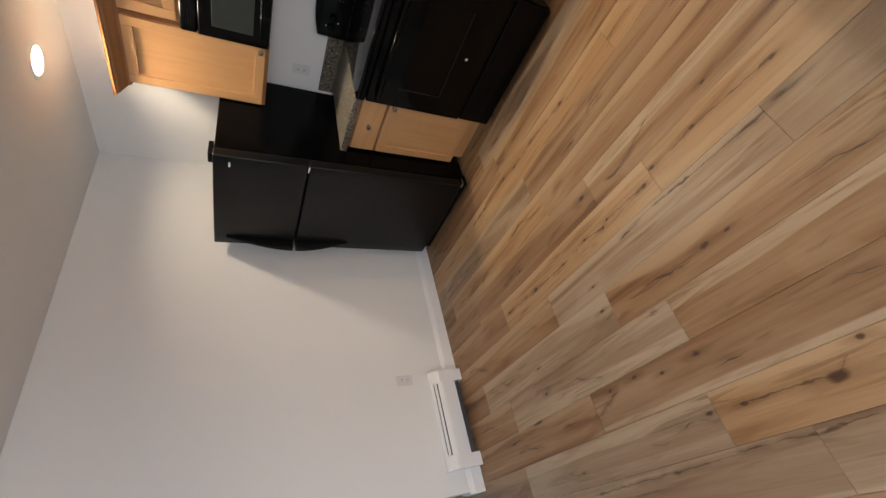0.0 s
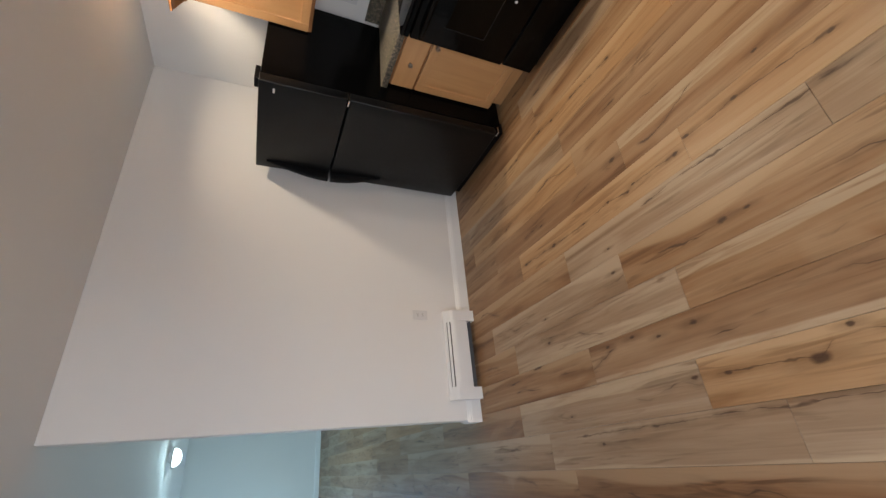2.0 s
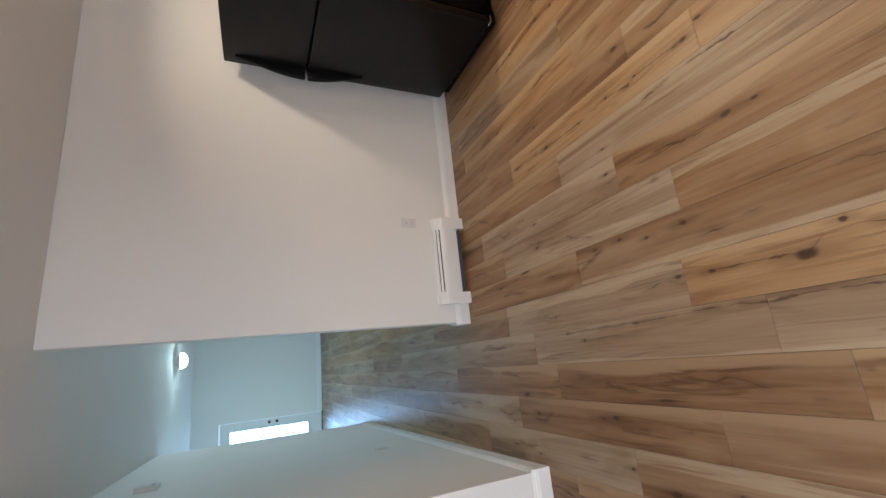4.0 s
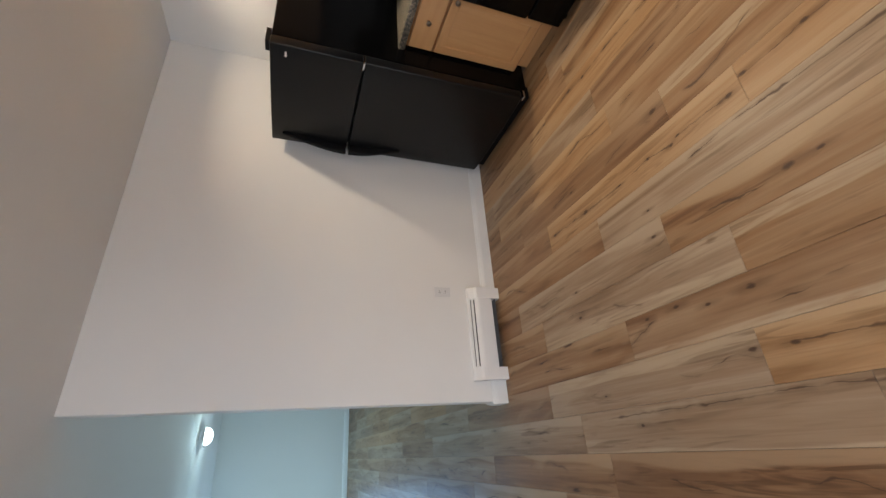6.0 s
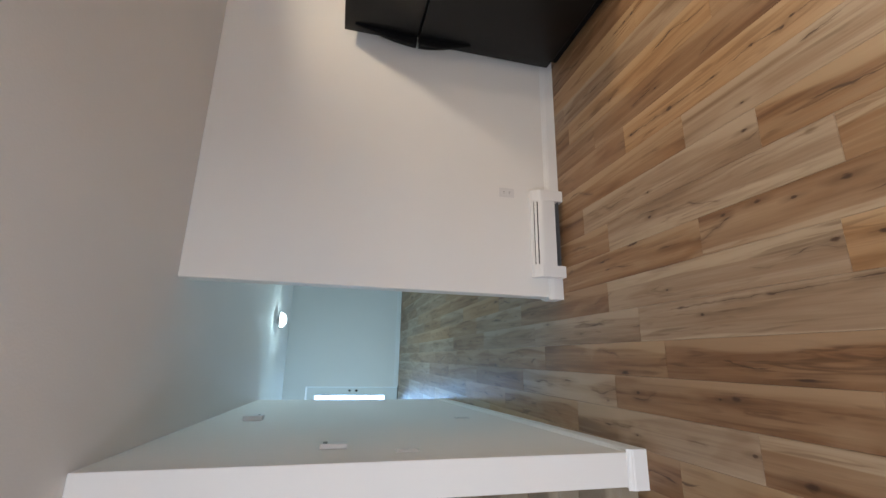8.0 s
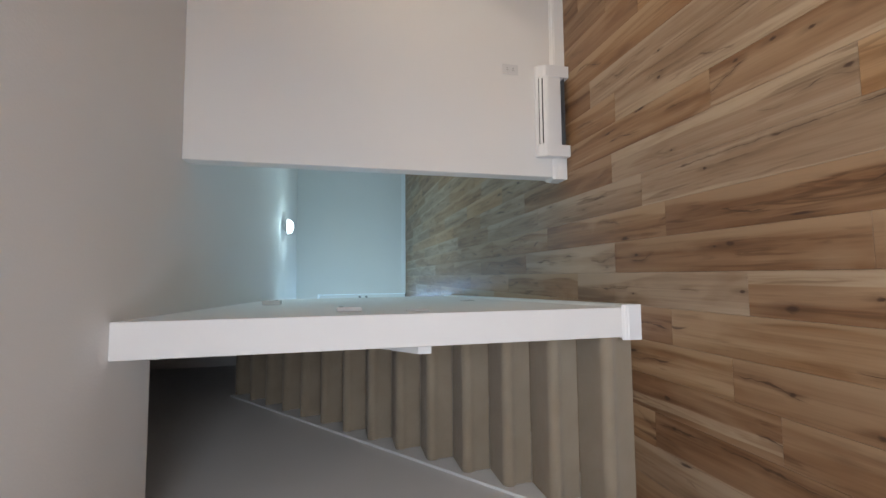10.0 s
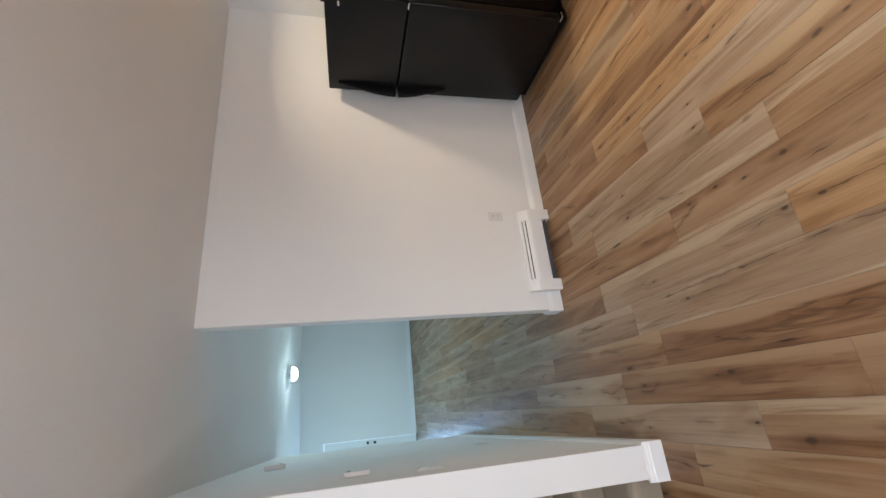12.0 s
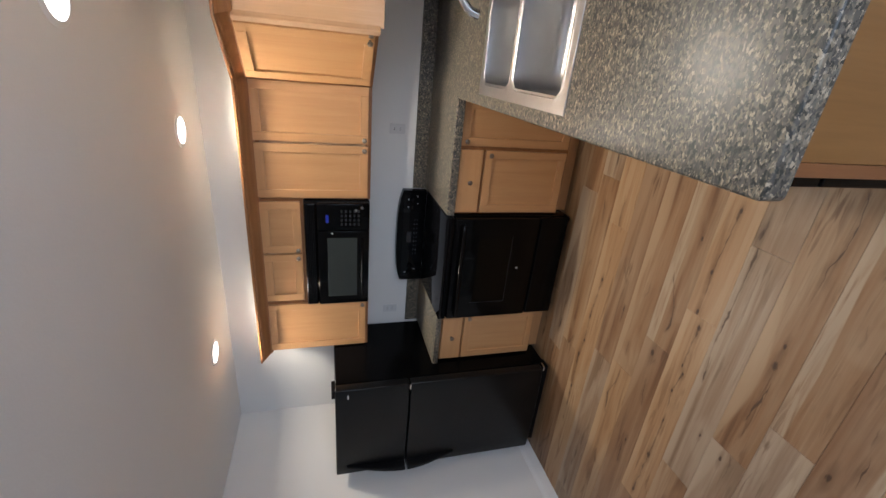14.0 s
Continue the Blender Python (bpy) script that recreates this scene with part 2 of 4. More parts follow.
# boards whose knots and splits stand out, by row and place in the row
MARKED = {
    (0, 0): ("warm", [(0.103, 0.106, 0.010), (0.379, 0.092, 0.019), (0.481, 0.160, 0.008)], [(0.085, 0.108), (0.228, 0.105), (0.331, 0.100), (0.379, 0.092), (0.419, 0.127), (0.494, 0.138), (0.586, 0.128), (0.85, 0.118)], None),
    (-1, -1): ("grey", [(0.40, 0.100, 0.007)], [(0.22, 0.138), (0.325, 0.142), (0.579, 0.146), (0.85, 0.148), (1.02, 0.158), (1.125, 0.157), (1.216, 0.150)], (0.0, 0.006)),
    (-1, 0): ("grey", [(0.72, 0.060, 0.007)], [(0.0, 0.148), (0.063, 0.156), (0.148, 0.160), (0.297, 0.155), (0.60, 0.132)], (0.0, 0.006)),
    (5, -1): ("warm", [(1.167, 0.078, 0.010), (0.944, 0.086, 0.008), (0.905, 0.069, 0.007), (0.783, 0.089, 0.006), (0.600, 0.073, 0.007), (0.342, 0.078, 0.013), (0.059, 0.089, 0.008)], [(0.059, 0.089), (0.342, 0.078), (0.600, 0.073), (0.783, 0.089), (0.905, 0.069), (0.944, 0.086), (1.167, 0.078)], None),
    (5, 0): ("warm", [(0.018, 0.115, 0.010), (0.222, 0.118, 0.009), (0.520, 0.095, 0.008)], [(0.0, 0.115), (0.134, 0.109), (0.222, 0.118), (0.520, 0.095)], None),
    (9, -1): ("warm", [(0.566, 0.120, 0.009), (0.379, 0.114, 0.008), (0.252, 0.133, 0.012), (0.85, 0.10, 0.009)], [(0.0, 0.12), (0.252, 0.133), (0.379, 0.114), (0.566, 0.120), (0.85, 0.10)], None),
    (9, -2): ("warm", [(1.195, 0.121, 0.009), (1.130, 0.118, 0.008)], [(0.9, 0.11), (1.130, 0.118), (1.216, 0.12)], None),
    (4, -1): ("grey", [(0.30, 0.050, 0.006)], [(0.56, 0.140), (0.626, 0.147), (0.742, 0.158), (0.918, 0.147), (1.216, 0.140)], None),
    (0, -1): ("grey", [(1.190, 0.113, 0.010), (0.46, 0.06, 0.006)], (), (0.120, 0.174)),
    (1, -1): ("brown", [(0.570, 0.126, 0.011), (0.407, 0.118, 0.008), (0.276, 0.150, 0.009), (0.124, 0.146, 0.008)], (), (0.0, 0.022)),
    (6, -1): ("brown", [(1.158, 0.097, 0.013), (0.55, 0.07, 0.007)], (), None),
    (6, 0): ("tan", [(0.62, 0.05, 0.008)], (), (0.115, 0.174)),
    (3, 0): ("tan", [(0.480, 0.078, 0.013), (0.572, 0.077, 0.008)], (), None),
    (3, -1): ("grey", [(1.160, 0.104, 0.009), (0.60, 0.06, 0.006)], (), None),
    (2, 0): ("tan", [(0.80, 0.06, 0.007)], (), (0.128, 0.174)),
    (2, -1): ("grey", [(0.35, 0.10, 0.008)], (), (0.0, 0.045)),
    (-3, -1): ("brown", [(0.744, 0.111, 0.013), (0.670, 0.105, 0.006), (0.181, 0.093, 0.008)], (), None),
    (-4, 0): ("brown", [(0.161, 0.039, 0.016), (0.414, 0.086, 0.008)], (), (0.125, 0.174)),
    (-4, -1): ("grey", [(1.192, 0.092, 0.008), (0.55, 0.06, 0.006)], (), None),
    (-6, 0): ("brown", [(0.481, 0.031, 0.010), (0.23, 0.09, 0.008)], (), None),
    (-7, -1): ("brown", [(0.669, 0.089, 0.012)], (), (0.03, 0.07)),
    (-8, 0): ("brown", [(0.124, 0.131, 0.008)], [(0.05, 0.125), (0.124, 0.131), (0.49, 0.146), (0.59, 0.140), (0.74, 0.132), (0.832, 0.146), (1.011, 0.140), (1.2, 0.13)], (0.0, 0.006)),
}
for place, (tone, knots, vein, rim) in MARKED.items():
    PLANKS[place] = plank_material("plank_marked", *PLANK_TONES[tone], 1.0, knots, vein, rim)


def wood(name, tones, along="z", gloss=0.32, coat=0.15):
    m, n, l, b = mat(name)
    sc = {"z": (26, 26, 1.4), "x": (1.4, 26, 26), "y": (26, 1.4, 26)}[along]
    v = coords(n, l, sc, True)
    broad = noise_tex(n, l, v, 0.9, 4, 0.55, 0.8)
    fine = noise_tex(n, l, coords(n, l, tuple(8 * s for s in sc), True), 1.0, 3)
    flake = noise_tex(n, l, coords(n, l, (3, 3, 3), True), 1.0, 3)
    col = ramp(n, l, broad, [(0.3, tones[0]), (0.55, tones[1]), (0.75, tones[2])])
    col = mix(n, l, 0.22, col, ramp(n, l, fine, [(0.3, tones[0]), (0.7, tones[2])]))
    col = mix(n, l, flake, mix(n, l, 1.0, col, (0.93, 0.90, 0.87), "MULTIPLY"), col)
    l.new(col, b.inputs["Base Color"])
    b.inputs["Roughness"].default_value = gloss
    b.inputs["Coat Weight"].default_value, b.inputs["Coat Roughness"].default_value = coat, 0.25
    bump(n, l, b, fine, 0.06, 0.0006)
    return m


MAPLE = [(0.53, 0.286, 0.120), (0.58, 0.325, 0.142), (0.61, 0.355, 0.163)]
WOOD_V = wood("maple_upright", MAPLE)
WOOD_H = wood("maple_level", MAPLE, "x")
WOOD_DK = wood("maple_trim", [(0.26, 0.110, 0.038), (0.33, 0.150, 0.055), (0.38, 0.185, 0.070)], "x")
WOOD_PALE = wood("maple_side", [(0.58, 0.375, 0.225), (0.64, 0.43, 0.27), (0.68, 0.47, 0.31)])
# maple darkened: the shade on the counter's end is put into this colour
WOOD_END_SHADED = wood("maple_end_shaded", [(0.15, 0.072, 0.020), (0.18, 0.088, 0.026), (0.21, 0.105, 0.033)])

# reddish strip, its colour darkened along with the shaded end panel
WOOD_EDGE_SHADED = wood("maple_edge_shaded", [(0.13, 0.050, 0.018), (0.16, 0.065, 0.024), (0.19, 0.080, 0.030)])
WALL = paint("wall_paint", (0.80, 0.785, 0.77), 0.62, 0.04, 150, 0.22, 0.0012)
CEILING = paint("ceiling_paint", (0.80, 0.785, 0.77), 0.8, 0.05, 90, 0.35, 0.002)
# for unseen boards added on the cabinets, so bounced light turns less orange
BOUNCE_BOARD = paint("bounce_board_pale", (0.60, 0.57, 0.51), 0.8, 0.12, 120, 0.2, 0.001)
TRIM = paint("trim_enamel", (0.82, 0.82, 0.82), 0.32, 0.03, 60, 0.05, 0.0005)
HEATER = paint("heater_enamel", (0.78, 0.78, 0.79), 0.35, 0.05, 40, 0.04, 0.0005)
PLATE = paint("plate_plastic", (0.69, 0.68, 0.68), 0.35, 0.03, 60, 0.03, 0.0003)
DOORPAINT = paint("door_paint", (0.80, 0.81, 0.81), 0.35, 0.03, 60, 0.05, 0.0005)


def simple(name, colour, rough, metal=0.0, coat=0.0, grain=0.0, scale=300.0, var=0.1, spec=0.5):
    m, n, l, b = mat(name)
    v = coords(n, l, (1, 1, 1))
    big = noise_tex(n, l, v, 9, 3)
    l.new(mix(n, l, big, tuple(c * (1 - var) for c in colour), colour), b.inputs["Base Color"])
    b.inputs["Metallic"].default_value = metal
    l.new(ramp(n, l, noise_tex(n, l, v, 25, 4), [(0.3, (max(0.02, rough * 0.85),) * 3), (0.7, (rough * 1.2,) * 3)]), b.inputs["Roughness"])
    b.inputs["Coat Weight"].default_value = coat
    b.inputs["Specular IOR Level"].default_value = spec
    if grain:
        bump(n, l, b, noise_tex(n, l, v, scale, 2), grain, 0.001)
    return m


BLACK_GLOSS = simple("black_enamel", (0.002, 0.002, 0.0022), 0.12, spec=0.12)
BLACK_SIDE = simple("black_side_panel", (0.002, 0.002, 0.0022), 0.20, 0, 0, 0.05, 200, spec=0.07)
BLACK_PEBBLE = simple("black_pebbled_steel", (0.003, 0.0032, 0.0036), 0.36, 0, 0, 0.14, 420, spec=0.31)
BLACK_MATT = simple("black_plastic", (0.005, 0.005, 0.006), 0.38, spec=0.15)
BLACK_GLASS = simple("black_glass", (0.003, 0.003, 0.004), 0.05, spec=0.18)
OVEN_WINDOW = simple("oven_window_glass", (0.004, 0.003, 0.002), 0.12, 0, 0, 0.08, 500, spec=0.14)
MW_WINDOW = simple("microwave_window_mesh", (0.042, 0.048, 0.044), 0.50, spec=0.2)
CHROME = simple("chrome", (0.80, 0.80, 0.82), 0.07, 1.0)
NICKEL = simple("brushed_nickel", (0.30, 0.255, 0.21), 0.34, 1.0)
STEEL = simple("brushed_steel", (0.52, 0.52, 0.53), 0.33, 1.0)
WHITE_MARK = simple("white_marking", (0.72, 0.72, 0.72), 0.4)
GREY_MARK = simple("grey_marking", (0.10, 0.10, 0.10), 0.4)
KEY_MARK = simple("dark_key_print", (0.013, 0.013, 0.015), 0.35)
DARK_GAP = simple("dark_fin_metal", (0.03, 0.03, 0.035), 0.6)
GREY_STEEL = simple("grey_sheet_metal", (0.20, 0.21, 0.23), 0.45, 0.6)
BRONZE = simple("dark_bronze", (0.05, 0.04, 0.03), 0.35, 0.9)


def emitter(name, colour, strength, base=0.8):
    m, n, l, b = mat(name)
    b.inputs["Base Color"].default_value = (base, base, base, 1)
    b.inputs["Emission Color"].default_value = (*colour, 1)
    b.inputs["Emission Strength"].default_value = strength
    return m


LED_WARM = emitter("downlight_lens", (1.0, 0.88, 0.72), 9.0)
GLOBE = emitter("frosted_globe", (0.80, 0.96, 1.0), 5.5)
CLOCK = emitter("clock_display", (0.01, 0.05, 1.0), 0.20, 0.01)


def granite(name="laminate_granite"):
    m, n, l, b = mat(name)
    v = coords(n, l, (0.72, 1.25, 1))
    vor = n.new("ShaderNodeTexVoronoi")
    vor.inputs["Scale"].default_value, vor.inputs["Randomness"].default_value = 165, 1.0
    warp = n.new("ShaderNodeVectorMath")
    nz = n.new("ShaderNodeTexNoise")
    nz.inputs["Scale"].default_value, nz.inputs["Detail"].default_value = 85, 3
    l.new(v, nz.inputs["Vector"])
    s = n.new("ShaderNodeVectorMath")
    s.operation = "SCALE"
    s.inputs["Scale"].default_value = 0.020
    l.new(nz.outputs["Color"], s.inputs[0])
    l.new(v, warp.inputs[0])
    l.new(s.outputs[0], warp.inputs[1])
    l.new(warp.outputs[0], vor.inputs["Vector"])
    chip = ramp(n, l, vor.outputs["Color"], [(0.0, (0.020, 0.020, 0.018)), (0.30, (0.055, 0.053, 0.048)), (0.48, (0.120, 0.110, 0.092)), (0.60, (0.18, 0.148, 0.104)), (0.78, (0.36, 0.30, 0.215))])
    for el in [x for x in n if x.type == "VALTORGB"][-1:]:
        el.color_ramp.interpolation = "CONSTANT"
    vein = noise_tex(n, l, v, 55, 5, 0.6, 1.0)
    col = mix(n, l, ramp(n, l, vein, [(0.46, (0.0,) * 3), (0.54, (0.6,) * 3)]), chip, (0.094, 0.085, 0.070))
    fleck = noise_tex(n, l, v, 120, 3, 0.6)
    col = mix(n, l, ramp(n, l, fleck, [(0.60, (0.0,) * 3), (0.66, (0.9,) * 3)]), col, (0.40, 0.34, 0.26))
    col = mix(n, l, ramp(n, l, noise_tex(n, l, v, 75, 3, 0.6), [(0.37, (0.9,) * 3), (0.43, (0.0,) * 3)]), col, (0.014, 0.018, 0.017))
    l.new(col, b.inputs["Base Color"])
    l.new(ramp(n, l, fleck, [(0.3, (0.32,) * 3), (0.7, (0.42,) * 3)]), b.inputs["Roughness"])
    bump(n, l, b, fleck, 0.08, 0.0008)
    return m


GRANITE = granite()


def carpet_material():
    m, n, l, b = mat("stair_carpet")
    v = coords(n, l, (1, 1, 1))
    pile = noise_tex(n, l, v, 260, 3, 0.7)
    wear = noise_tex(n, l, v, 5, 4)
    col = mix(n, l, pile, (0.25, 0.20, 0.14), (0.44, 0.365, 0.275))
    col = mix(n, l, ramp(n, l, wear, [(0.35, (0.0,) * 3), (0.7, (0.6,) * 3)]), col, mix(n, l, 1.0, col, (0.80, 0.78, 0.75), "MULTIPLY"))
    l.new(col, b.inputs["Base Color"])
    b.inputs["Roughness"].default_value = 0.95
    b.inputs["Sheen Weight"].default_value = 0.25
    bump(n, l, b, pile, 0.8, 0.004)
    return m


CARPET = carpet_material()


def glass_material():
    m, n, l, b = mat("clear_glass")
    b.inputs["Base Color"].default_value = (0.95, 0.98, 0.98, 1)
    b.inputs["Roughness"].default_value = 0.02
    b.inputs["Transmission Weight"].default_value = 1.0
    b.inputs["IOR"].default_value = 1.45
    return m


GLASS = glass_material()


# ---- building helpers ----
def boxes(*specs, bevel=0.0, seg=2):
    """One bmesh of boxes (x0, x1, y0, y1, z0, z1)."""
    bm = bmesh.new()
    for x0, x1, y0, y1, z0, z1 in specs:
        r = bmesh.ops.create_cube(bm, size=1.0)
        bmesh.ops.scale(bm, vec=(abs(x1 - x0), abs(y1 - y0), abs(z1 - z0)), verts=r["verts"])
        bmesh.ops.translate(bm, vec=((x0 + x1) / 2, (y0 + y1) / 2, (z0 + z1) / 2), verts=r["verts"])
    if bevel:
        bmesh.ops.bevel(bm, geom=bm.edges[:], offset=bevel, segments=seg, profile=0.5, affect="EDGES", clamp_overlap=True)
    return bm


def rod(r, length, seg=20, r2=None, axis="z", at=(0, 0, 0), bm=None):
    bm = bm or bmesh.new()
    res = bmesh.ops.create_cone(bm, cap_ends=True, segments=seg, radius1=r, radius2=r if r2 is None else r2, depth=length)
    m = {"z": Matrix(), "y": Matrix.Rotation(radians(90), 4, "X"), "x": Matrix.Rotation(radians(90), 4, "Y")}[axis]
    bmesh.ops.transform(bm, matrix=Matrix.Translation(at) @ m, verts=res["verts"])
    return bm


def lathe(profile, seg=24, axis="z", at=(0, 0, 0)):
    """A turned shape from (radius, height) pairs."""
    bm = bmesh.new()
    rings = []
    for r, h in profile:
        rings.append([bm.verts.new((r * math.cos(2 * math.pi * i / seg), r * math.sin(2 * math.pi * i / seg), h)) for i in range(seg)])
    for a, b in zip(rings, rings[1:]):
        for i in range(seg):
            bm.faces.new((a[i], a[(i + 1) % seg], b[(i + 1) % seg], b[i]))
    bm.faces.new(rings[0][::-1])
    bm.faces.new(rings[-1])
    m = {"z": Matrix(), "-y": Matrix.Rotation(radians(90), 4, "X"), "x": Matrix.Rotation(radians(90), 4, "Y")}[axis]
    bmesh.ops.transform(bm, matrix=Matrix.Translation(at) @ m, verts=bm.verts[:])
    bmesh.ops.remove_doubles(bm, verts=bm.verts[:], dist=1e-6)
    return bm


def extrude_profile(pts, length, axis="x", start=0.0, cap=True):
    """Sweep a closed outline along an axis: pts are (y, z) for x, (x, z) for y, (x, y) for z."""
    bm = bmesh.new()
    place = {"x": lambda a, b, s: (s, a, b), "y": lambda a, b, s: (a, s, b), "z": lambda a, b, s: (a, b, s)}[axis]
    v0 = [bm.verts.new(place(a, b, start)) for a, b in pts]
    v1 = [bm.verts.new(place(a, b, start + length)) for a, b in pts]
    n = len(pts)
    for i in range(n):
        bm.faces.new((v0[i], v0[(i + 1) % n], v1[(i + 1) % n], v1[i]))
    if cap:
        bm.faces.new(v0[::-1])
        bm.faces.new(v1)
    bmesh.ops.recalc_face_normals(bm, faces=bm.faces[:])
    return bm


def round_rect(x0, x1, y0, y1, r, n=6):
    pts = []
    for cx, cy, a in ((x1 - r, y1 - r, 0), (x0 + r, y1 - r, 90), (x0 + r, y0 + r, 180), (x1 - r, y0 + r, 270)):
        for i in range(n + 1):
            t = radians(a + 90 * i / n)
            pts.append((cx + r * math.cos(t), cy + r * math.sin(t)))
    return pts


def loft(rings, cap_last=True, cap_first=False):
    bm = bmesh.new()
    vs = [[bm.verts.new(p) for p in ring] for ring in rings]
    for a, b in zip(vs, vs[1:]):
        for i in range(len(a)):
            bm.faces.new((a[i], a[(i + 1) % len(a)], b[(i + 1) % len(a)], b[i]))
    if cap_last:
        bm.faces.new(vs[-1])
    if cap_first:
        bm.faces.new(vs[0][::-1])
    bmesh.ops.recalc_face_normals(bm, faces=bm.faces[:])
    return bm


def mesh_of(name, bm, material, smooth=False):
    me = bpy.data.meshes.new(name)
    bm.normal_update()
    bm.to_mesh(me)
    bm.free()
    me.materials.append(material)
    if smooth:
        for p in me.polygons:
            p.use_smooth = True
        me.set_sharp_from_angle(angle=radians(40))
    return me


def part(name, bm, material, parent=None, label="", smooth=False):
    ob = new(name, mesh_of(name, bm, material, smooth))
    ob.parent = parent
    if label:
        tagged(ob, label)
    return ob


def thing(name, m, label, category, group=""):
    e = new(name)
    e.empty_display_size = 0.1
    e.matrix_world = m
    return tagged(e, label, category, group)


def setting(name, bm, material, label, category="", smooth=False):
    return tagged(part(name, bm, material, None, "", smooth), label, category or name.split("_")[0], "", "structure")


# ---- the shell ----
XH, HEND, XR, YL, XFAR = -1.69, -2.625, 1.73, -4.60, -9.62
WT = 0.12
SEND, SY0, SY1, SFAR = -0.99, -3.632, -3.478, -5.05
SLANT = 0.0295
XSTEP, FCEIL = -7.75, 2.80


def hall_y(x):
    """The hall face of the stair wall, which runs slightly out of square."""
    return SY1 - SLANT * (SEND - x)


def prisms(*specs, bevel=0.0):
    """One bmesh of upright prisms (plan outline, z0, z1)."""
    bm = bmesh.new()
    for pts, z0, z1 in specs:
        lo = [bm.verts.new((x, y, z0)) for x, y in pts]
        hi = [bm.verts.new((x, y, z1)) for x, y in pts]
        bm.faces.new(lo)
        bm.faces.new(hi)
        for i in range(len(pts)):
            k = (i + 1) % len(pts)
            bm.faces.new((lo[i], lo[k], hi[k], hi[i]))
    bmesh.ops.recalc_face_normals(bm, faces=bm.faces[:])
    if bevel:
        bmesh.ops.bevel(bm, geom=bm.edges[:], offset=bevel, segments=2, profile=0.5, affect="EDGES")
    return bm


XE = 5.5
setting("wall_kitchen", boxes((XH - WT, XE + 0.12, 0, 0.12, 0, CEIL)), WALL, "plain painted white kitchen back wall", "wall")
setting("wall_heater", boxes((XH - WT, XH, HEND, -0.001, 0, CEIL), bevel=0.004), WALL, "white painted partition wall with rounded corner bead", "wall")
setting("wall_sink", boxes((XR, XR + WT, -2.548, -0.001, 0, CEIL)), WALL, "white painted wall behind the sink", "wall")
setting("wall_stair", prisms(([(SEND, SY0), (SEND, SY1), (SFAR, hall_y(SFAR)), (SFAR, SY0 - 0.08)], 0, CEIL), ([(-1.37, SY0), (-1.37, hall_y(-1.37)), (SFAR, hall_y(SFAR)), (SFAR, SY0 - 0.08)], CEIL, 4.9), ([(SFAR, SY0 - 0.08), (SFAR, hall_y(SFAR)), (-6.0, hall_y(-6.0)), (-6.0, SY0 - 0.10)], CEIL + 0.235, 4.9), bevel=0.004), WALL, "white painted wall between hall and staircase", "wall")
setting("wall_long", boxes((-4.93, 1.60, YL - 0.12, YL, 0, 2.5), (1.60, 3.90, YL - 0.12, YL, 0, 0.7), (1.60, 3.90, YL - 0.12, YL, 2.2, 2.5), (3.90, XE + 0.12, YL - 0.12, YL, 0, 2.5)), WALL, "long white painted wall beside the stairs", "wall")
setting("wall_stairwell", boxes((-5.9, -1.37, YL - 0.12, YL, 2.5, 4.9)), WALL, "white painted wall above the staircase", "wall")
setting("wall_east", boxes((XE, XE + 0.12, YL, -3.65, 0, 2.5), (XE, XE + 0.12, -1.05, 0, 0, 2.5), (XE, XE + 0.12, -3.65, -1.05, 0, 0.35), (XE, XE + 0.12, -3.65, -1.05, 2.15, 2.5)), WALL, "plain white living room wall with window opening", "wall")
setting("wall_entry", boxes((XFAR - 0.12, XFAR, -3.735, 0.12, 0, FCEIL), (XFAR - 0.12, XFAR, -5.9, -4.70, 0, FCEIL), (XFAR - 0.12, XFAR, -4.70, -3.735, 2.12, FCEIL)), WALL, "pale painted entry wall holding the front door", "wall")
# the gap in this wall is made up, only to let the added light in
setting("wall_hall", boxes((XFAR, -5.65, 0, 0.12, 0, FCEIL), (-3.35, XH - WT - 0.001, 0, 0.12, 0, FCEIL), (-5.65, -3.35, 0, 0.12, 0, 0.8), (-5.65, -3.35, 0, 0.12, 2.1, FCEIL)), WALL, "plain painted far side hall wall with opening for added light", "wall")
setting("wall_foyer", boxes((XFAR, -7.9, -6.02, -5.9, 0, FCEIL), (-5.5, -5.05, -6.02, -5.9, 0, FCEIL), (-7.9, -5.5, -6.02, -5.9, 0, 0.4), (-7.9, -5.5, -6.02, -5.9, 2.2, FCEIL), (-5.05, -4.93, -5.9, YL - 0.121, 0, CEIL), (-5.05, -4.93, YL, SY0 - 0.081, 0, CEIL)), WALL, "plain painted foyer wall", "wall")
setting("wall_upper_landing", boxes((-6.0, -5.9, YL - 0.1, SY0 - 0.10, 2.66, 4.9), (-1.37, -1.25, YL, SY0, 2.66, 4.9)), WALL, "unlit painted landing wall upstairs", "wall")
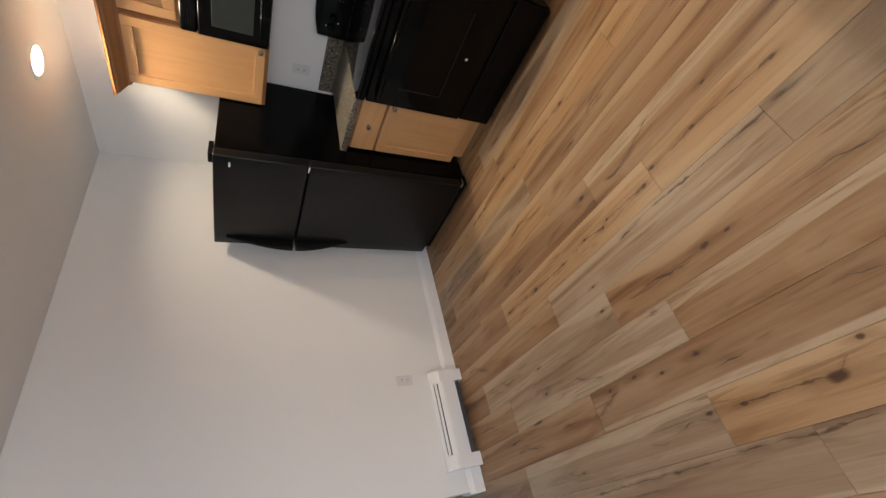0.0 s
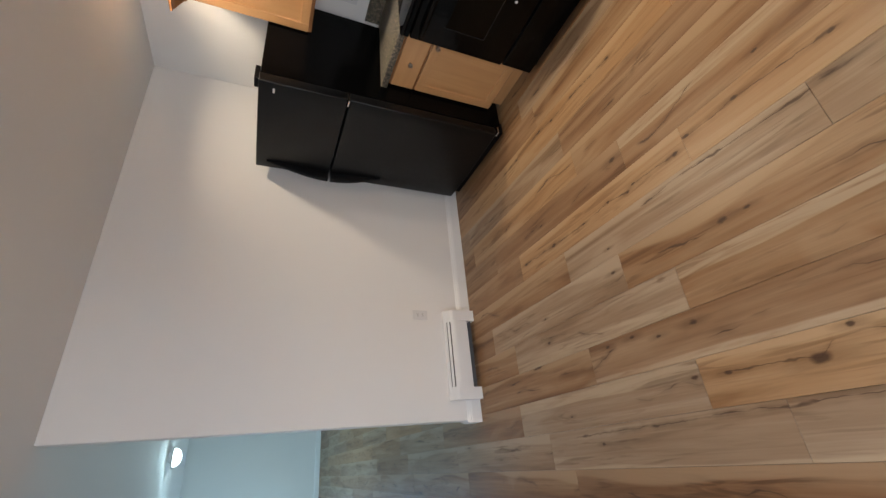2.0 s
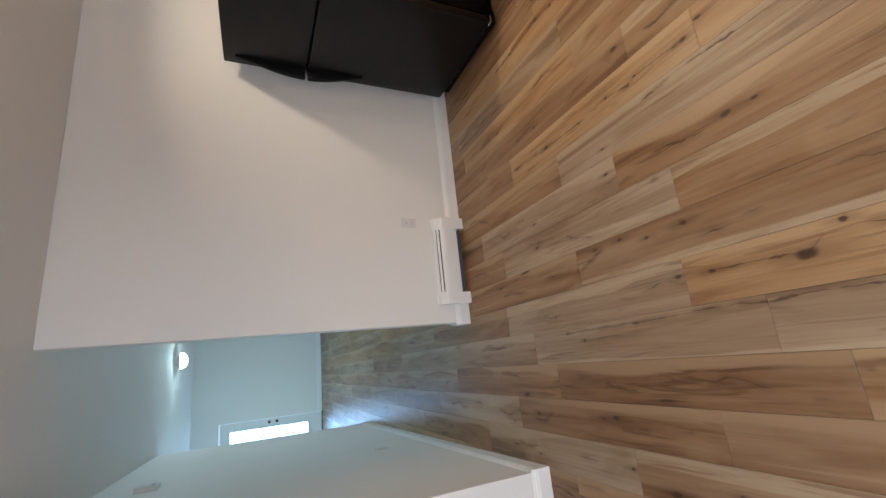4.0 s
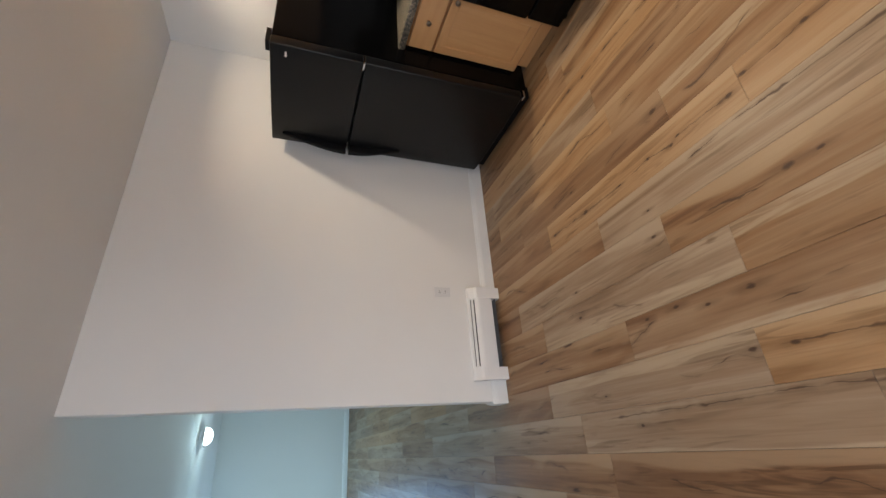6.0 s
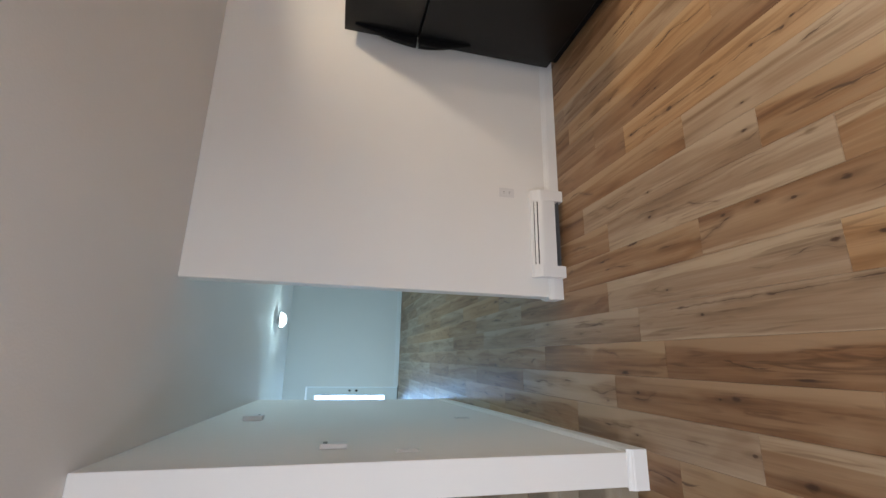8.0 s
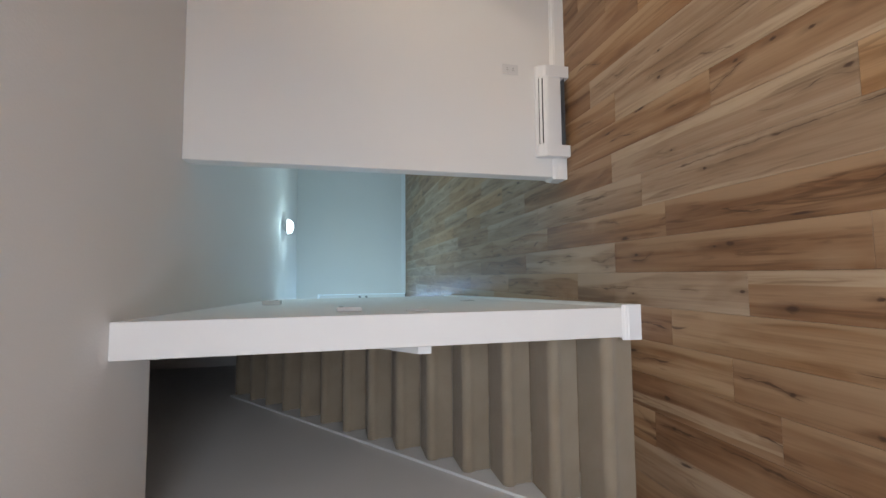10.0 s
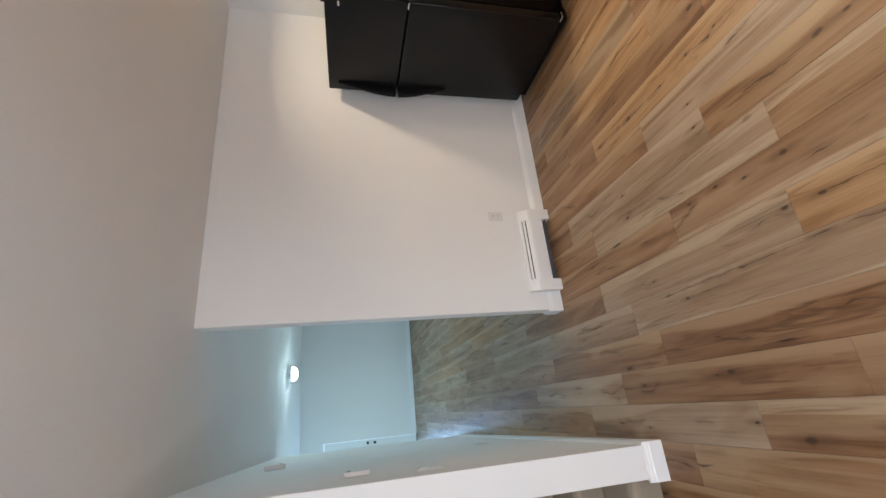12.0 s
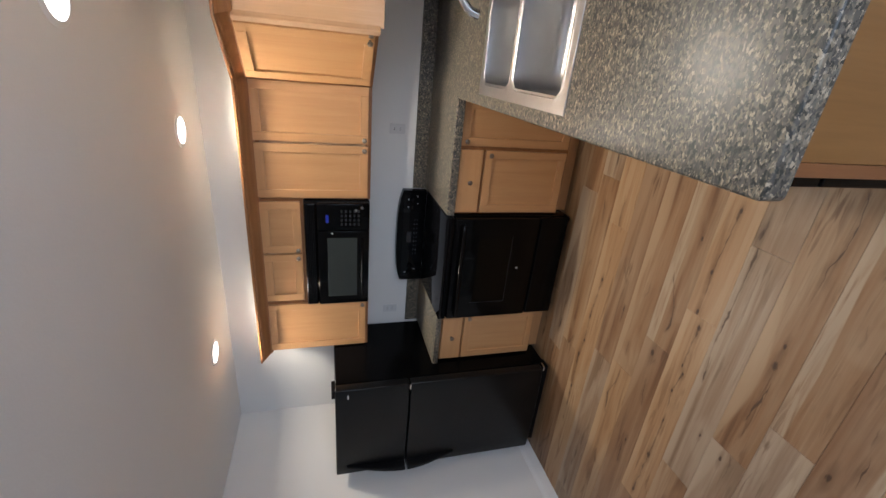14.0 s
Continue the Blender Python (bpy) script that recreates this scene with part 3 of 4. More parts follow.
setting("ceiling", prisms(([(-1.37, YL - 0.12), (XE + 0.12, YL - 0.12), (XE + 0.12, 0.12), (-1.37, 0.12)], CEIL, CEIL + 0.25), ([(-1.37, hall_y(-1.37) + 0.0005), (-1.37, 0.12), (XSTEP, 0.12), (XSTEP, hall_y(XSTEP))], CEIL, FCEIL + 0.1), ([(SFAR, -6.02), (SFAR, hall_y(SFAR)), (XSTEP, hall_y(XSTEP)), (XSTEP, -6.02)], CEIL, CEIL + 0.23), ([(XSTEP - 0.001, -6.02), (XSTEP - 0.001, 0.12), (XFAR - 0.12, 0.12), (XFAR - 0.12, -6.02)], FCEIL, FCEIL + 0.1), ([(XSTEP, -6.02), (XSTEP, hall_y(XSTEP)), (XSTEP + 0.1, hall_y(XSTEP)), (XSTEP + 0.1, -6.02)], CEIL + 0.231, FCEIL + 0.1)), CEILING, "white textured ceiling, higher over the entry", "ceiling")
setting("ceiling_upper", boxes((-6.0, -1.25, YL - 0.12, SY1, 4.9, 5.0)), WALL, "unlit ceiling above the staircase", "ceiling")
setting("floor_landing", boxes((-5.9, -4.12, YL, SY0, 2.60, 2.66)), CARPET, "carpeted landing at the stair top", "landing")
setting("subfloor", boxes((XFAR - 0.12, XE + 0.12, -6.0, 0.12, -0.12, -0.008)), DARK_GAP, "dark underlay below the floor planks", "floor")

BASE_PROFILE = [(0, 0), (0.0145, 0), (0.0145, 0.072), (0.0115, 0.079), (0.0115, 0.086), (0.006, 0.094), (0.004, 0.104), (0, 0.106)]


def baseboard(p0, p1, side):
    """A moulded skirting board from p0 to p1; side: unit vector out of the wall."""
    d = Vector((p1[0] - p0[0], p1[1] - p0[1]))
    bm = bmesh.new()
    rows = []
    for p in (p0, p1):
        rows.append([bm.verts.new((p[0] + side[0] * o, p[1] + side[1] * o, z)) for o, z in BASE_PROFILE])
    n = len(BASE_PROFILE)
    for i in range(n):
        bm.faces.new((rows[0][i], rows[0][(i + 1) % n], rows[1][(i + 1) % n], rows[1][i]))
    bm.faces.new(rows[0])
    bm.faces.new(rows[1][::-1])
    bmesh.ops.recalc_face_normals(bm, faces=bm.faces[:])
    return setting("baseboard", bm, TRIM, "white enamelled moulded baseboard along the wall", "baseboard")


B = 0.0145
baseboard((XH, -0.0), (XH, -1.858), (1, 0))
baseboard((XH, -2.492), (XH, HEND - B), (1, 0))
baseboard((XH - 0.0005, HEND), (XH - WT, HEND), (0, -1))
baseboard((SEND, SY0 - B), (SEND, SY1 + B), (1, 0))
baseboard((SEND - 0.0005, SY1), (SFAR, hall_y(SFAR)), (SLANT, 1))
baseboard((SEND - 0.0005, SY0), (SEND - 0.045, SY0), (0, -1))
baseboard((XFAR, -0.0), (XFAR, -3.730), (1, 0))
baseboard((-1.05, YL), (-0.70, YL), (0, 1))

# ---- staircase ----
RISE, RUN, X0, NSTEP = 0.19, 0.2355, -1.062, 14
stairs = thing("staircase", pose(X0, (YL + SY0) / 2, 0), "beige carpeted straight staircase rising between white walls", "staircase")
sw = (SY0 - 0.004) - (YL + 0.022)
ymid = ((SY0 - 0.004) + (YL + 0.022)) / 2 - (YL + SY0) / 2
for k in range(NSTEP):
    xa, zt = -RUN * k, RISE * (k + 1)
    nose = [(xa - 0.014 + 0.042 * math.sin(radians(a)), zt - 0.042 + 0.042 * math.cos(radians(a))) for a in range(0, 131, 13)]
    prof = [(xa - RUN + 0.002, zt)] + nose + [(xa + 0.004, zt - 0.095), (xa, zt - RISE + 0.002), (xa - RUN + 0.002, zt - RISE + 0.002)]
    part("carpet_step", extrude_profile(prof, sw, "y", ymid - sw / 2), CARPET, stairs, smooth=True)
part("skirt_board", extrude_profile([(0.34, 0.001), (0.34, 0.105), (0.16, 0.105), (-RUN * 13, RISE * 13 + 0.24), (-RUN * 13, RISE * 13 - 0.20), (-0.25, 0.001)], 0.018, "y", YL + 0.002 - (YL + SY0) / 2), TRIM, stairs, "white painted sloping skirt board")
rail = thing("handrail", pose(-1.19, -3.70, 1.10), "white painted wooden handrail fixed to the stair wall", "handrail")
sl = RISE / RUN
part("rail_bar", extrude_profile([(0.0, -0.02), (0.0, 0.048), (-3.0, 3.0 * sl + 0.048), (-3.0, 3.0 * sl - 0.02)], 0.036, "y", -0.002), TRIM, rail)
for d in (0.45, 1.5, 2.5):
    part("bracket", boxes((-d - 0.02, -d + 0.02, 0.028, 0.070, d * sl - 0.04, d * sl - 0.0), bevel=0.004), NICKEL, rail)


# ---- wall fittings ----
def heater(name, m, length, label):
    t = thing(name, m, label, "heater")
    L = length
    prof = [(0.0, 0.0), (0.0, 0.225), (-0.020, 0.229), (-0.038, 0.222)]
    part("back_plate", boxes((0.005, L - 0.005, -0.010, -0.001, 0.022, 0.226)), HEATER, t)
    front = [(-0.058, 0.062), (-0.060, 0.062), (-0.067, 0.150), (-0.064, 0.172), (-0.050, 0.190), (-0.048, 0.188), (-0.061, 0.171), (-0.064, 0.150)]
    part("front_cover", extrude_profile(front, L - 0.01, "x", 0.005), HEATER, t, smooth=True)
    part("top_cover", extrude_profile([(-0.001, 0.229), (-0.022, 0.229), (-0.034, 0.218), (-0.032, 0.216), (-0.021, 0.226), (-0.001, 0.226)], L - 0.01, "x", 0.005), HEATER, t, smooth=True)
    part("louvre", extrude_profile([(-0.0365, 0.2115), (-0.0470, 0.1975), (-0.0455, 0.1960), (-0.0350, 0.2100)], L - 0.17, "x", 0.085), HEATER, t)
    part("slot_back", boxes((0.08, L - 0.08, -0.032, -0.028, 0.17, 0.212)), DARK_GAP, t)
    for a, b in ((0.006, 0.084), (L - 0.084, L - 0.006)):
        part("slot_cover", extrude_profile([(-0.03, 0.217), (-0.053, 0.190), (-0.050, 0.188), (-0.028, 0.213)], b - a, "x", a), HEATER, t)
    part("fin_element", boxes((0.08, L - 0.08, -0.052, -0.012, 0.075, 0.15)), DARK_GAP, t, "dark finned heating element")
    part("lower_reflector", boxes((0.07, L - 0.07, -0.056, -0.010, 0.030, 0.034)), GREY_STEEL, t)
    cap = [(-0.001, 0.003), (-0.070, 0.003), (-0.070, 0.150), (-0.0665, 0.175), (-0.053, 0.192), (-0.036, 0.222), (-0.022, 0.2315), (-0.001, 0.2315)]
    part("end_cap", extrude_profile(cap, 0.080, "x", -0.004), HEATER, t)
    part("end_cap", extrude_profile(cap, 0.080, "x", L - 0.076), HEATER, t)
    return t


heater("baseboard_heater", pose(XH + 0.001, -1.860, 0, 0, 0, 90) @ pose(-0.63, 0, 0), 0.63, "white enamelled metal baseboard heater on the wall")
heater("baseboard_heater", pose(1.24, YL + 0.001, 0, 0, 0, 180), 1.92, "long white baseboard heater beside the staircase")


def outlet(m, label="white duplex outlet cover plate on the wall"):
    t = thing("wall_outlet", m, label, "outlet")
    part("cover_plate", boxes((-0.035, 0.035, -0.006, 0, -0.057, 0.057), bevel=0.002), PLATE, t)
    for z in (-0.02, 0.02):
        s = part("socket", boxes((-0.016, 0.016, -0.0075, -0.004, z - 0.014, z + 0.014), bevel=0.0012), PLATE, t)
        part("slots", boxes((-0.008, -0.005, -0.008, -0.006, z - 0.005, z + 0.006), (0.005, 0.008, -0.008, -0.006, z - 0.005, z + 0.006)), GREY_MARK, s)
    return t


outlet(pose(XH, -1.885, 0.408, 0, 0, 90))
outlet(pose(-0.690, 0, 1.150))
outlet(pose(0.816, 0, 1.153))
WALL_TURN = 180 + math.degrees(math.atan(SLANT))
outlet(pose(-2.62, hall_y(-2.62), 0.46, 0, 0, WALL_TURN))

sw_t = thing("light_switch", pose(-1.22, hall_y(-1.22), 1.145, 0, 0, WALL_TURN), "white wall switch plate with two stacked rockers", "switch")
part("cover_plate", boxes((-0.036, 0.036, -0.006, 0, -0.060, 0.060), bevel=0.002), PLATE, sw_t)
for z in (-0.027, 0.027):
    part("rocker", boxes((-0.017, 0.017, -0.011, -0.005, z - 0.021, z + 0.021), bevel=0.002), PLATE, sw_t)
th = thing("thermostat", pose(-1.36, hall_y(-1.36), 1.49, 0, 0, WALL_TURN), "small white wall thermostat", "thermostat")
part("housing", boxes((-0.045, 0.045, -0.024, 0, -0.066, 0.066), bevel=0.005), PLATE, th)
part("dial", boxes((-0.030, 0.030, -0.0255, -0.023, 0.030, 0.052), bevel=0.001), GREY_MARK, th)
part("lever", boxes((0.040, 0.048, -0.020, -0.012, -0.062, -0.046), bevel=0.001), GREY_MARK, th)
ch = thing("door_chime", pose(-2.68, hall_y(-2.68), 2.08, 0, 0, WALL_TURN), "white plastic door chime box high on the wall", "chime")
part("housing", boxes((-0.06, 0.06, -0.036, 0, -0.068, 0.068), bevel=0.006), PLATE, ch)
part("grille", boxes((-0.04, 0.04, -0.038, -0.035, -0.045, -0.042), (-0.04, 0.04, -0.038, -0.035, -0.036, -0.033)), GREY_MARK, ch)

# ---- front door at the hall's end ----
DY0, DY1 = -4.66, -3.745
fd = thing("front_door", pose(XFAR, (DY0 + DY1) / 2, 0.012, 0, 0, 90), "white front door with large divided glass pane", "door")
hw = (DY1 - DY0) / 2
GX, GZ0, GZ1 = 0.28, 0.30, 1.90
part("slab", boxes((-hw, -GX, 0.02, 0.064, 0, 2.08), (GX, hw, 0.02, 0.064, 0, 2.08), (-GX, GX, 0.02, 0.064, 0, GZ0), (-GX, GX, 0.02, 0.064, GZ1, 2.08)), DOORPAINT, fd)
part("glazing_bead", boxes((-GX - 0.03, -GX, 0.008, 0.02, GZ0 - 0.03, GZ1 + 0.03), (GX, GX + 0.03, 0.008, 0.02, GZ0 - 0.03, GZ1 + 0.03), (-GX, GX, 0.008, 0.02, GZ0 - 0.03, GZ0), (-GX, GX, 0.008, 0.02, GZ1, GZ1 + 0.03), bevel=0.003), DOORPAINT, fd)
for i in (1, 2):
    x = -GX + 2 * GX * i / 3
    part("muntin", boxes((x - 0.012, x + 0.012, 0.022, 0.054, GZ0, GZ1)), DOORPAINT, fd)
for i in range(1, 5):
    z = GZ0 + (GZ1 - GZ0) * i / 5
    part("muntin", boxes((-GX, GX, 0.023, 0.053, z - 0.012, z + 0.012)), DOORPAINT, fd)
pane = part("pane", boxes((-GX, GX, 0.036, 0.040, GZ0, GZ1)), GLASS, fd, "clear glass pane")
pane.visible_shadow = False
for z, r in ((0.96, 0.028), (1.12, 0.026)):
    part("knob" if z < 1 else "deadbolt", lathe([(0.001, 0.0), (r * 1.1, 0.0), (r * 1.1, 0.008), (r * 0.5, 0.012), (r * 0.5, 0.025), (r, 0.032), (r * 0.9, 0.052), (0.001, 0.056)], 20, "-y", (hw - 0.07, 0.02, z)), BRONZE, fd, smooth=True)
setting("door_sill", boxes((XFAR - 0.12, XFAR + 0.03, DY0 - 0.03, DY1 + 0.02, -0.006, 0.010), bevel=0.002), BRONZE, "dark metal threshold under the front door", "trim")

DAYGLOW = emitter("outdoor_daylight", (0.55, 0.75, 1.0), 0.8)
setting("backdrop", boxes((-11.6, -11.55, -9.0, 0.5, -1.0, 5.0)), DAYGLOW, "pale blue overcast daylight outside the door", "backdrop")

# ---- lights ----
for i, (cx, cy) in enumerate(CANS):
    d = thing("recessed_downlight", pose(cx, cy, CEIL), "round recessed ceiling downlight, lit warm white", "ceiling light", "kitchen downlights")
    part("trim_ring", lathe([(0.071, -0.001), (0.072, -0.007), (0.088, -0.005), (0.092, -0.002), (0.092, 0.0), (0.071, 0.0)], 40), TRIM, d, smooth=True)
    part("lens", lathe([(0.001, -0.003), (0.070, -0.003), (0.070, -0.001), (0.001, -0.001)], 40), LED_WARM, d, "glowing frosted lens").visible_shadow = False
hallamp = thing("hall_ceiling_lamp", pose(-5.85, -2.53, CEIL), "flush ceiling lamp with bronze rim and glowing frosted dome", "ceiling light")
part("canopy", lathe([(0.001, 0.0), (0.062, 0.0), (0.070, -0.044), (0.118, -0.052), (0.118, -0.060), (0.001, -0.060)], 36), TRIM, hallamp, smooth=True)
part("rim", lathe([(0.112, -0.0555), (0.134, -0.0555), (0.136, -0.059), (0.134, -0.0625), (0.112, -0.0625)], 36), BRONZE, hallamp, "thin dark bronze rim", smooth=True)
part("dome", lathe([(0.112, -0.0625), (0.109, -0.086), (0.095, -0.112), (0.071, -0.134), (0.038, -0.147), (0.001, -0.151)], 36), GLOBE, hallamp, "glowing white glass dome", smooth=True).visible_shadow = False
part("finial", lathe([(0.001, -0.1505), (0.010, -0.152), (0.008, -0.162), (0.004, -0.169), (0.001, -0.171)], 14), BRONZE, hallamp, smooth=True)


# ---- kitchen cabinets ----
def knob(x, y, z, parent):
    return part("knob", lathe([(0.001, 0.0), (0.007, 0.0), (0.006, 0.010), (0.010, 0.014), (0.0155, 0.020), (0.0150, 0.026), (0.009, 0.030), (0.001, 0.031)], 20, "-y", (x, y, z)), NICKEL, parent, "round brushed nickel knob", smooth=True)


def shaker(parent, x0, x1, z0, z1, y, knob_at=None, rail=0.052, name="door"):
    """A framed door with a sunk flat panel; y is the back of the door."""
    f = y - 0.020
    d = part(name, boxes((x0 + rail - 0.004, x1 - rail + 0.004, f + 0.012, y - 0.001, z0 + rail - 0.004, z1 - rail + 0.004)), WOOD_V, parent)
    for a in (x0, x1 - rail):
        part("stile", boxes((a, a + rail, f, y, z0, z1), bevel=0.0022, seg=1), WOOD_V, d)
    for a in (z0, z1 - rail):
        part("rail", boxes((x0 + rail, x1 - rail, f + 0.0006, y, a, a + rail), bevel=0.0018, seg=1), WOOD_H, d)
    if knob_at:
        knob(knob_at[0], f, knob_at[1], d)
    return d


def drawer_front(parent, x0, x1, z0, z1, y):
    d = part("drawer_front", boxes((x0, x1, y - 0.020, y, z0, z1), bevel=0.004), WOOD_H, parent)
    knob((x0 + x1) / 2, y - 0.020, (z0 + z1) / 2, d)
    return d


UD, UB, UT = 0.315, 1.370, 2.085


def upper(x0, x1, z0, z1, doors, label, m=None):
    t = thing("wall_cabinet", m or pose(x0, 0, z0), label, "cabinet", "kitchen wall cabinets")
    w, h = x1 - x0, z1 - z0
    part("carcass", boxes((0, w, -UD + 0.018, -0.002, 0.012, h)), WOOD_PALE, t)
    # out of sight on top, added to bounce paler light onto wall and ceiling
    part("bounce_top", boxes((0.002, w - 0.002, -UD + 0.019, -0.003, h + 0.0005, h + 0.006)), BOUNCE_BOARD, t, "unseen pale board added to keep bounced light neutral")
    part("face_frame", boxes((0, 0.038, -UD, -UD + 0.018, 0, h), (w - 0.038, w, -UD, -UD + 0.018, 0, h), (0.038, w - 0.038, -UD, -UD + 0.018, 0, 0.038), (0.038, w - 0.038, -UD, -UD + 0.018, h - 0.045, h), bevel=0.001, seg=1), WOOD_DK, t)
    for a, b, kx, kz in doors:
        shaker(t, a, b, 0.020, h - 0.012, -UD, (kx, kz) if kx else None)
    return t


upper(-0.806, -0.386, UB, UT, [(0.016, 0.404, 0.378, 0.046)], "honey maple wall cabinet with one shaker door beside the fridge")
upper(-0.384, 0.384, 1.805, UT, [(0.016, 0.378, 0.354, 0.044), (0.390, 0.752, 0.414, 0.044)], "short honey maple cabinet with two doors over the microwave")
upper(0.386, 1.112, UB, UT, [(0.012, 0.356, 0.330, 0.046), (0.370, 0.714, 0.396, 0.046)], "honey maple wall cabinet with two tall shaker doors")

# diagonal corner cabinet
cc = thing("corner_wall_cabinet", pose(1.114, 0, UB), "honey maple diagonal corner wall cabinet with pale side panel", "cabinet", "kitchen wall cabinets")
CW = XR - 1.114 - 0.001
hh = UT - UB
P = [(0, -0.002), (0, -UD), (CW - UD, -CW), (CW, -CW), (CW, -0.002)]
part("carcass", extrude_profile(P, hh - 0.012, "z", 0.012), WOOD_PALE, cc)
# same added light-bouncing board, cut to the corner's outline
part("bounce_top", extrude_profile([(x * 0.98 + 0.005, y * 0.98 - 0.004) for x, y in P], 0.006, "z", hh + 0.0005), BOUNCE_BOARD, cc, "unseen pale board added to keep bounced light neutral")
part("side_panel", boxes((CW - UD - 0.004, CW, -CW - 0.008, -CW - 0.001, -0.024, hh), bevel=0.001, seg=1), WOOD_PALE, cc, "pale unstained maple side panel")
dl = math.hypot(CW - UD, CW - UD)


def on_diagonal(bm):
    bmesh.ops.transform(bm, matrix=pose(0, -UD, 0, 0, 0, -45), verts=bm.verts[:])
    return bm


part("face_frame", on_diagonal(boxes((0, 0.045, -0.018, 0, 0, hh), (dl - 0.045, dl, -0.018, 0, 0, hh), (0.045, dl - 0.045, -0.018, 0, 0, 0.038), (0.045, dl - 0.045, -0.018, 0, hh - 0.045, hh), bevel=0.001, seg=1)), WOOD_DK, cc)
dd = part("door", on_diagonal(boxes((0.078, dl - 0.078, -0.026, -0.019, 0.068, hh - 0.060))), WOOD_V, cc)
for a in (0.030, dl - 0.082):
    part("stile", on_diagonal(boxes((a, a + 0.052, -0.038, -0.018, 0.02, hh - 0.012), bevel=0.0022, seg=1)), WOOD_V, dd)
for a in (0.02, hh - 0.064):
    part("rail", on_diagonal(boxes((0.082, dl - 0.082, -0.0374, -0.018, a, a + 0.052), bevel=0.0018, seg=1)), WOOD_H, dd)
part("knob", on_diagonal(lathe([(0.001, 0.0), (0.007, 0.0), (0.006, 0.010), (0.010, 0.014), (0.0155, 0.020), (0.0150, 0.026), (0.009, 0.030), (0.001, 0.031)], 20, "-y", (dl - 0.056, -0.038, 0.046))), NICKEL, dd, "round brushed nickel knob", smooth=True)
part("side_stile", on_diagonal(boxes((dl - 0.020, dl + 0.012, -0.040, 0.0, -0.004, hh - 0.010), bevel=0.003, seg=1)), WOOD_PALE, cc, "pale maple edge stile")
part("hinge", on_diagonal(boxes((dl - 0.034, dl - 0.018, -0.046, -0.034, 0.03, 0.055), bevel=0.002)), NICKEL, dd)

# crown moulding, mitred round the run
CROWN = [(0.0, -0.012), (0.010, -0.012), (0.014, 0.000), (0.034, 0.020), (0.046, 0.030), (0.050, 0.038), (0.058, 0.040), (0.058, 0.050), (0.0, 0.050)]


def sweep_plan(path, profile):
    """Sweep (out, up) along a plan polyline whose right-hand side is outward."""
    bm = bmesh.new()
    rings = []
    for i, p in enumerate(path):
        p = Vector(p)
        dirs = []
        if i > 0:
            dirs.append((p - Vector(path[i - 1])).normalized())
        if i < len(path) - 1:
            dirs.append((Vector(path[i + 1]) - p).normalized())
        nrm = [Vector((d.y, -d.x)) for d in dirs]
        if len(nrm) == 2:
            b = (nrm[0] + nrm[1]).normalized()
            b = b / b.dot(nrm[0])
        else:
            b = nrm[0]
        rings.append([bm.verts.new((p.x + b.x * o, p.y + b.y * o, u)) for o, u in profile])
    n = len(profile)
    for a, c in zip(rings, rings[1:]):
        for i in range(n):
            bm.faces.new((a[i], a[(i + 1) % n], c[(i + 1) % n], c[i]))
    bm.faces.new(rings[0])
    bm.faces.new(rings[-1][::-1])
    bmesh.ops.recalc_face_normals(bm, faces=bm.faces[:])
    return bm


crown = setting("crown_trim", sweep_plan([(-0.806, -0.003), (-0.806, -UD), (1.114, -UD), (1.114 + CW - UD, -CW - 0.008), (XR - 0.001, -CW - 0.008)], [(o, u + UT) for o, u in [(o * 1.08, u * 1.35) for o, u in CROWN]]), WOOD_DK, "stained maple crown moulding along cabinet tops", "trim")

# second wall cabinet further along the sink wall
upper(0.0, 0.46, 1.375, UT, [(0.014, 0.446, 0, 0)], "honey maple wall cabinet on the sink wall", pose(XR + 0.065, -1.51, 1.375, 0, 0, -90))


def base_cab(m, w, label, drawer=True, knob_side=1, doors=1, name="base_cabinet", box_top=0.8655):
    t = thing(name, m, label, "cabinet", "kitchen base cabinets")
    D = 0.600
    part("carcass", boxes((0, w, -D + 0.018, -0.002, 0.11, box_top)), WOOD_PALE, t)
    part("face_frame", boxes((0, 0.03, -D, -D + 0.018, 0.11, 0.8655), (w - 0.03, w, -D, -D + 0.018, 0.11, 0.8655), (0.03, w - 0.03, -D, -D + 0.018, 0.11, 0.14), (0.03, w - 0.03, -D, -D + 0.018, 0.835, 0.8655), (0.03, w - 0.03, -D, -D + 0.018, 0.69, 0.72), bevel=0.001, seg=1), WOOD_DK, t)
    part("toe_kick", boxes((0, w, -D + 0.07, -D + 0.085, 0, 0.11)), WOOD_H, t)
    top = 0.690 if drawer else 0.858
    if drawer:
        drawer_front(t, 0.012, w - 0.012, 0.706, 0.856, -D)
    dw = (w - 0.024 - 0.006 * (doors - 1)) / doors
    for i in range(doors):
        a = 0.012 + i * (dw + 0.006)
        kx = a + dw - 0.028 if (knob_side > 0) else a + 0.028
        if doors == 2:
            kx = a + dw - 0.028 if i == 0 else a + 0.028
        shaker(t, a, a + dw, 0.125, top, -D, (kx, top - 0.03))
    return t


base_cab(pose(-0.795, 0, 0), 0.410, "honey maple base cabinet with drawer beside the range", True, 1)
base_cab(pose(0.386, 0, 0), 0.430, "honey maple base cabinet with one drawer and door", True, 1)
base_cab(pose(0.816, 0, 0), 0.290, "honey maple corner base cabinet with a full door", False, -1, name="corner_base_cabinet")
base_cab(pose(XR, -0.94, 0, 0, 0, -90), 0.965, "honey maple sink base cabinet with two doors", False, 1, 2, "sink_base_cabinet", 0.66)

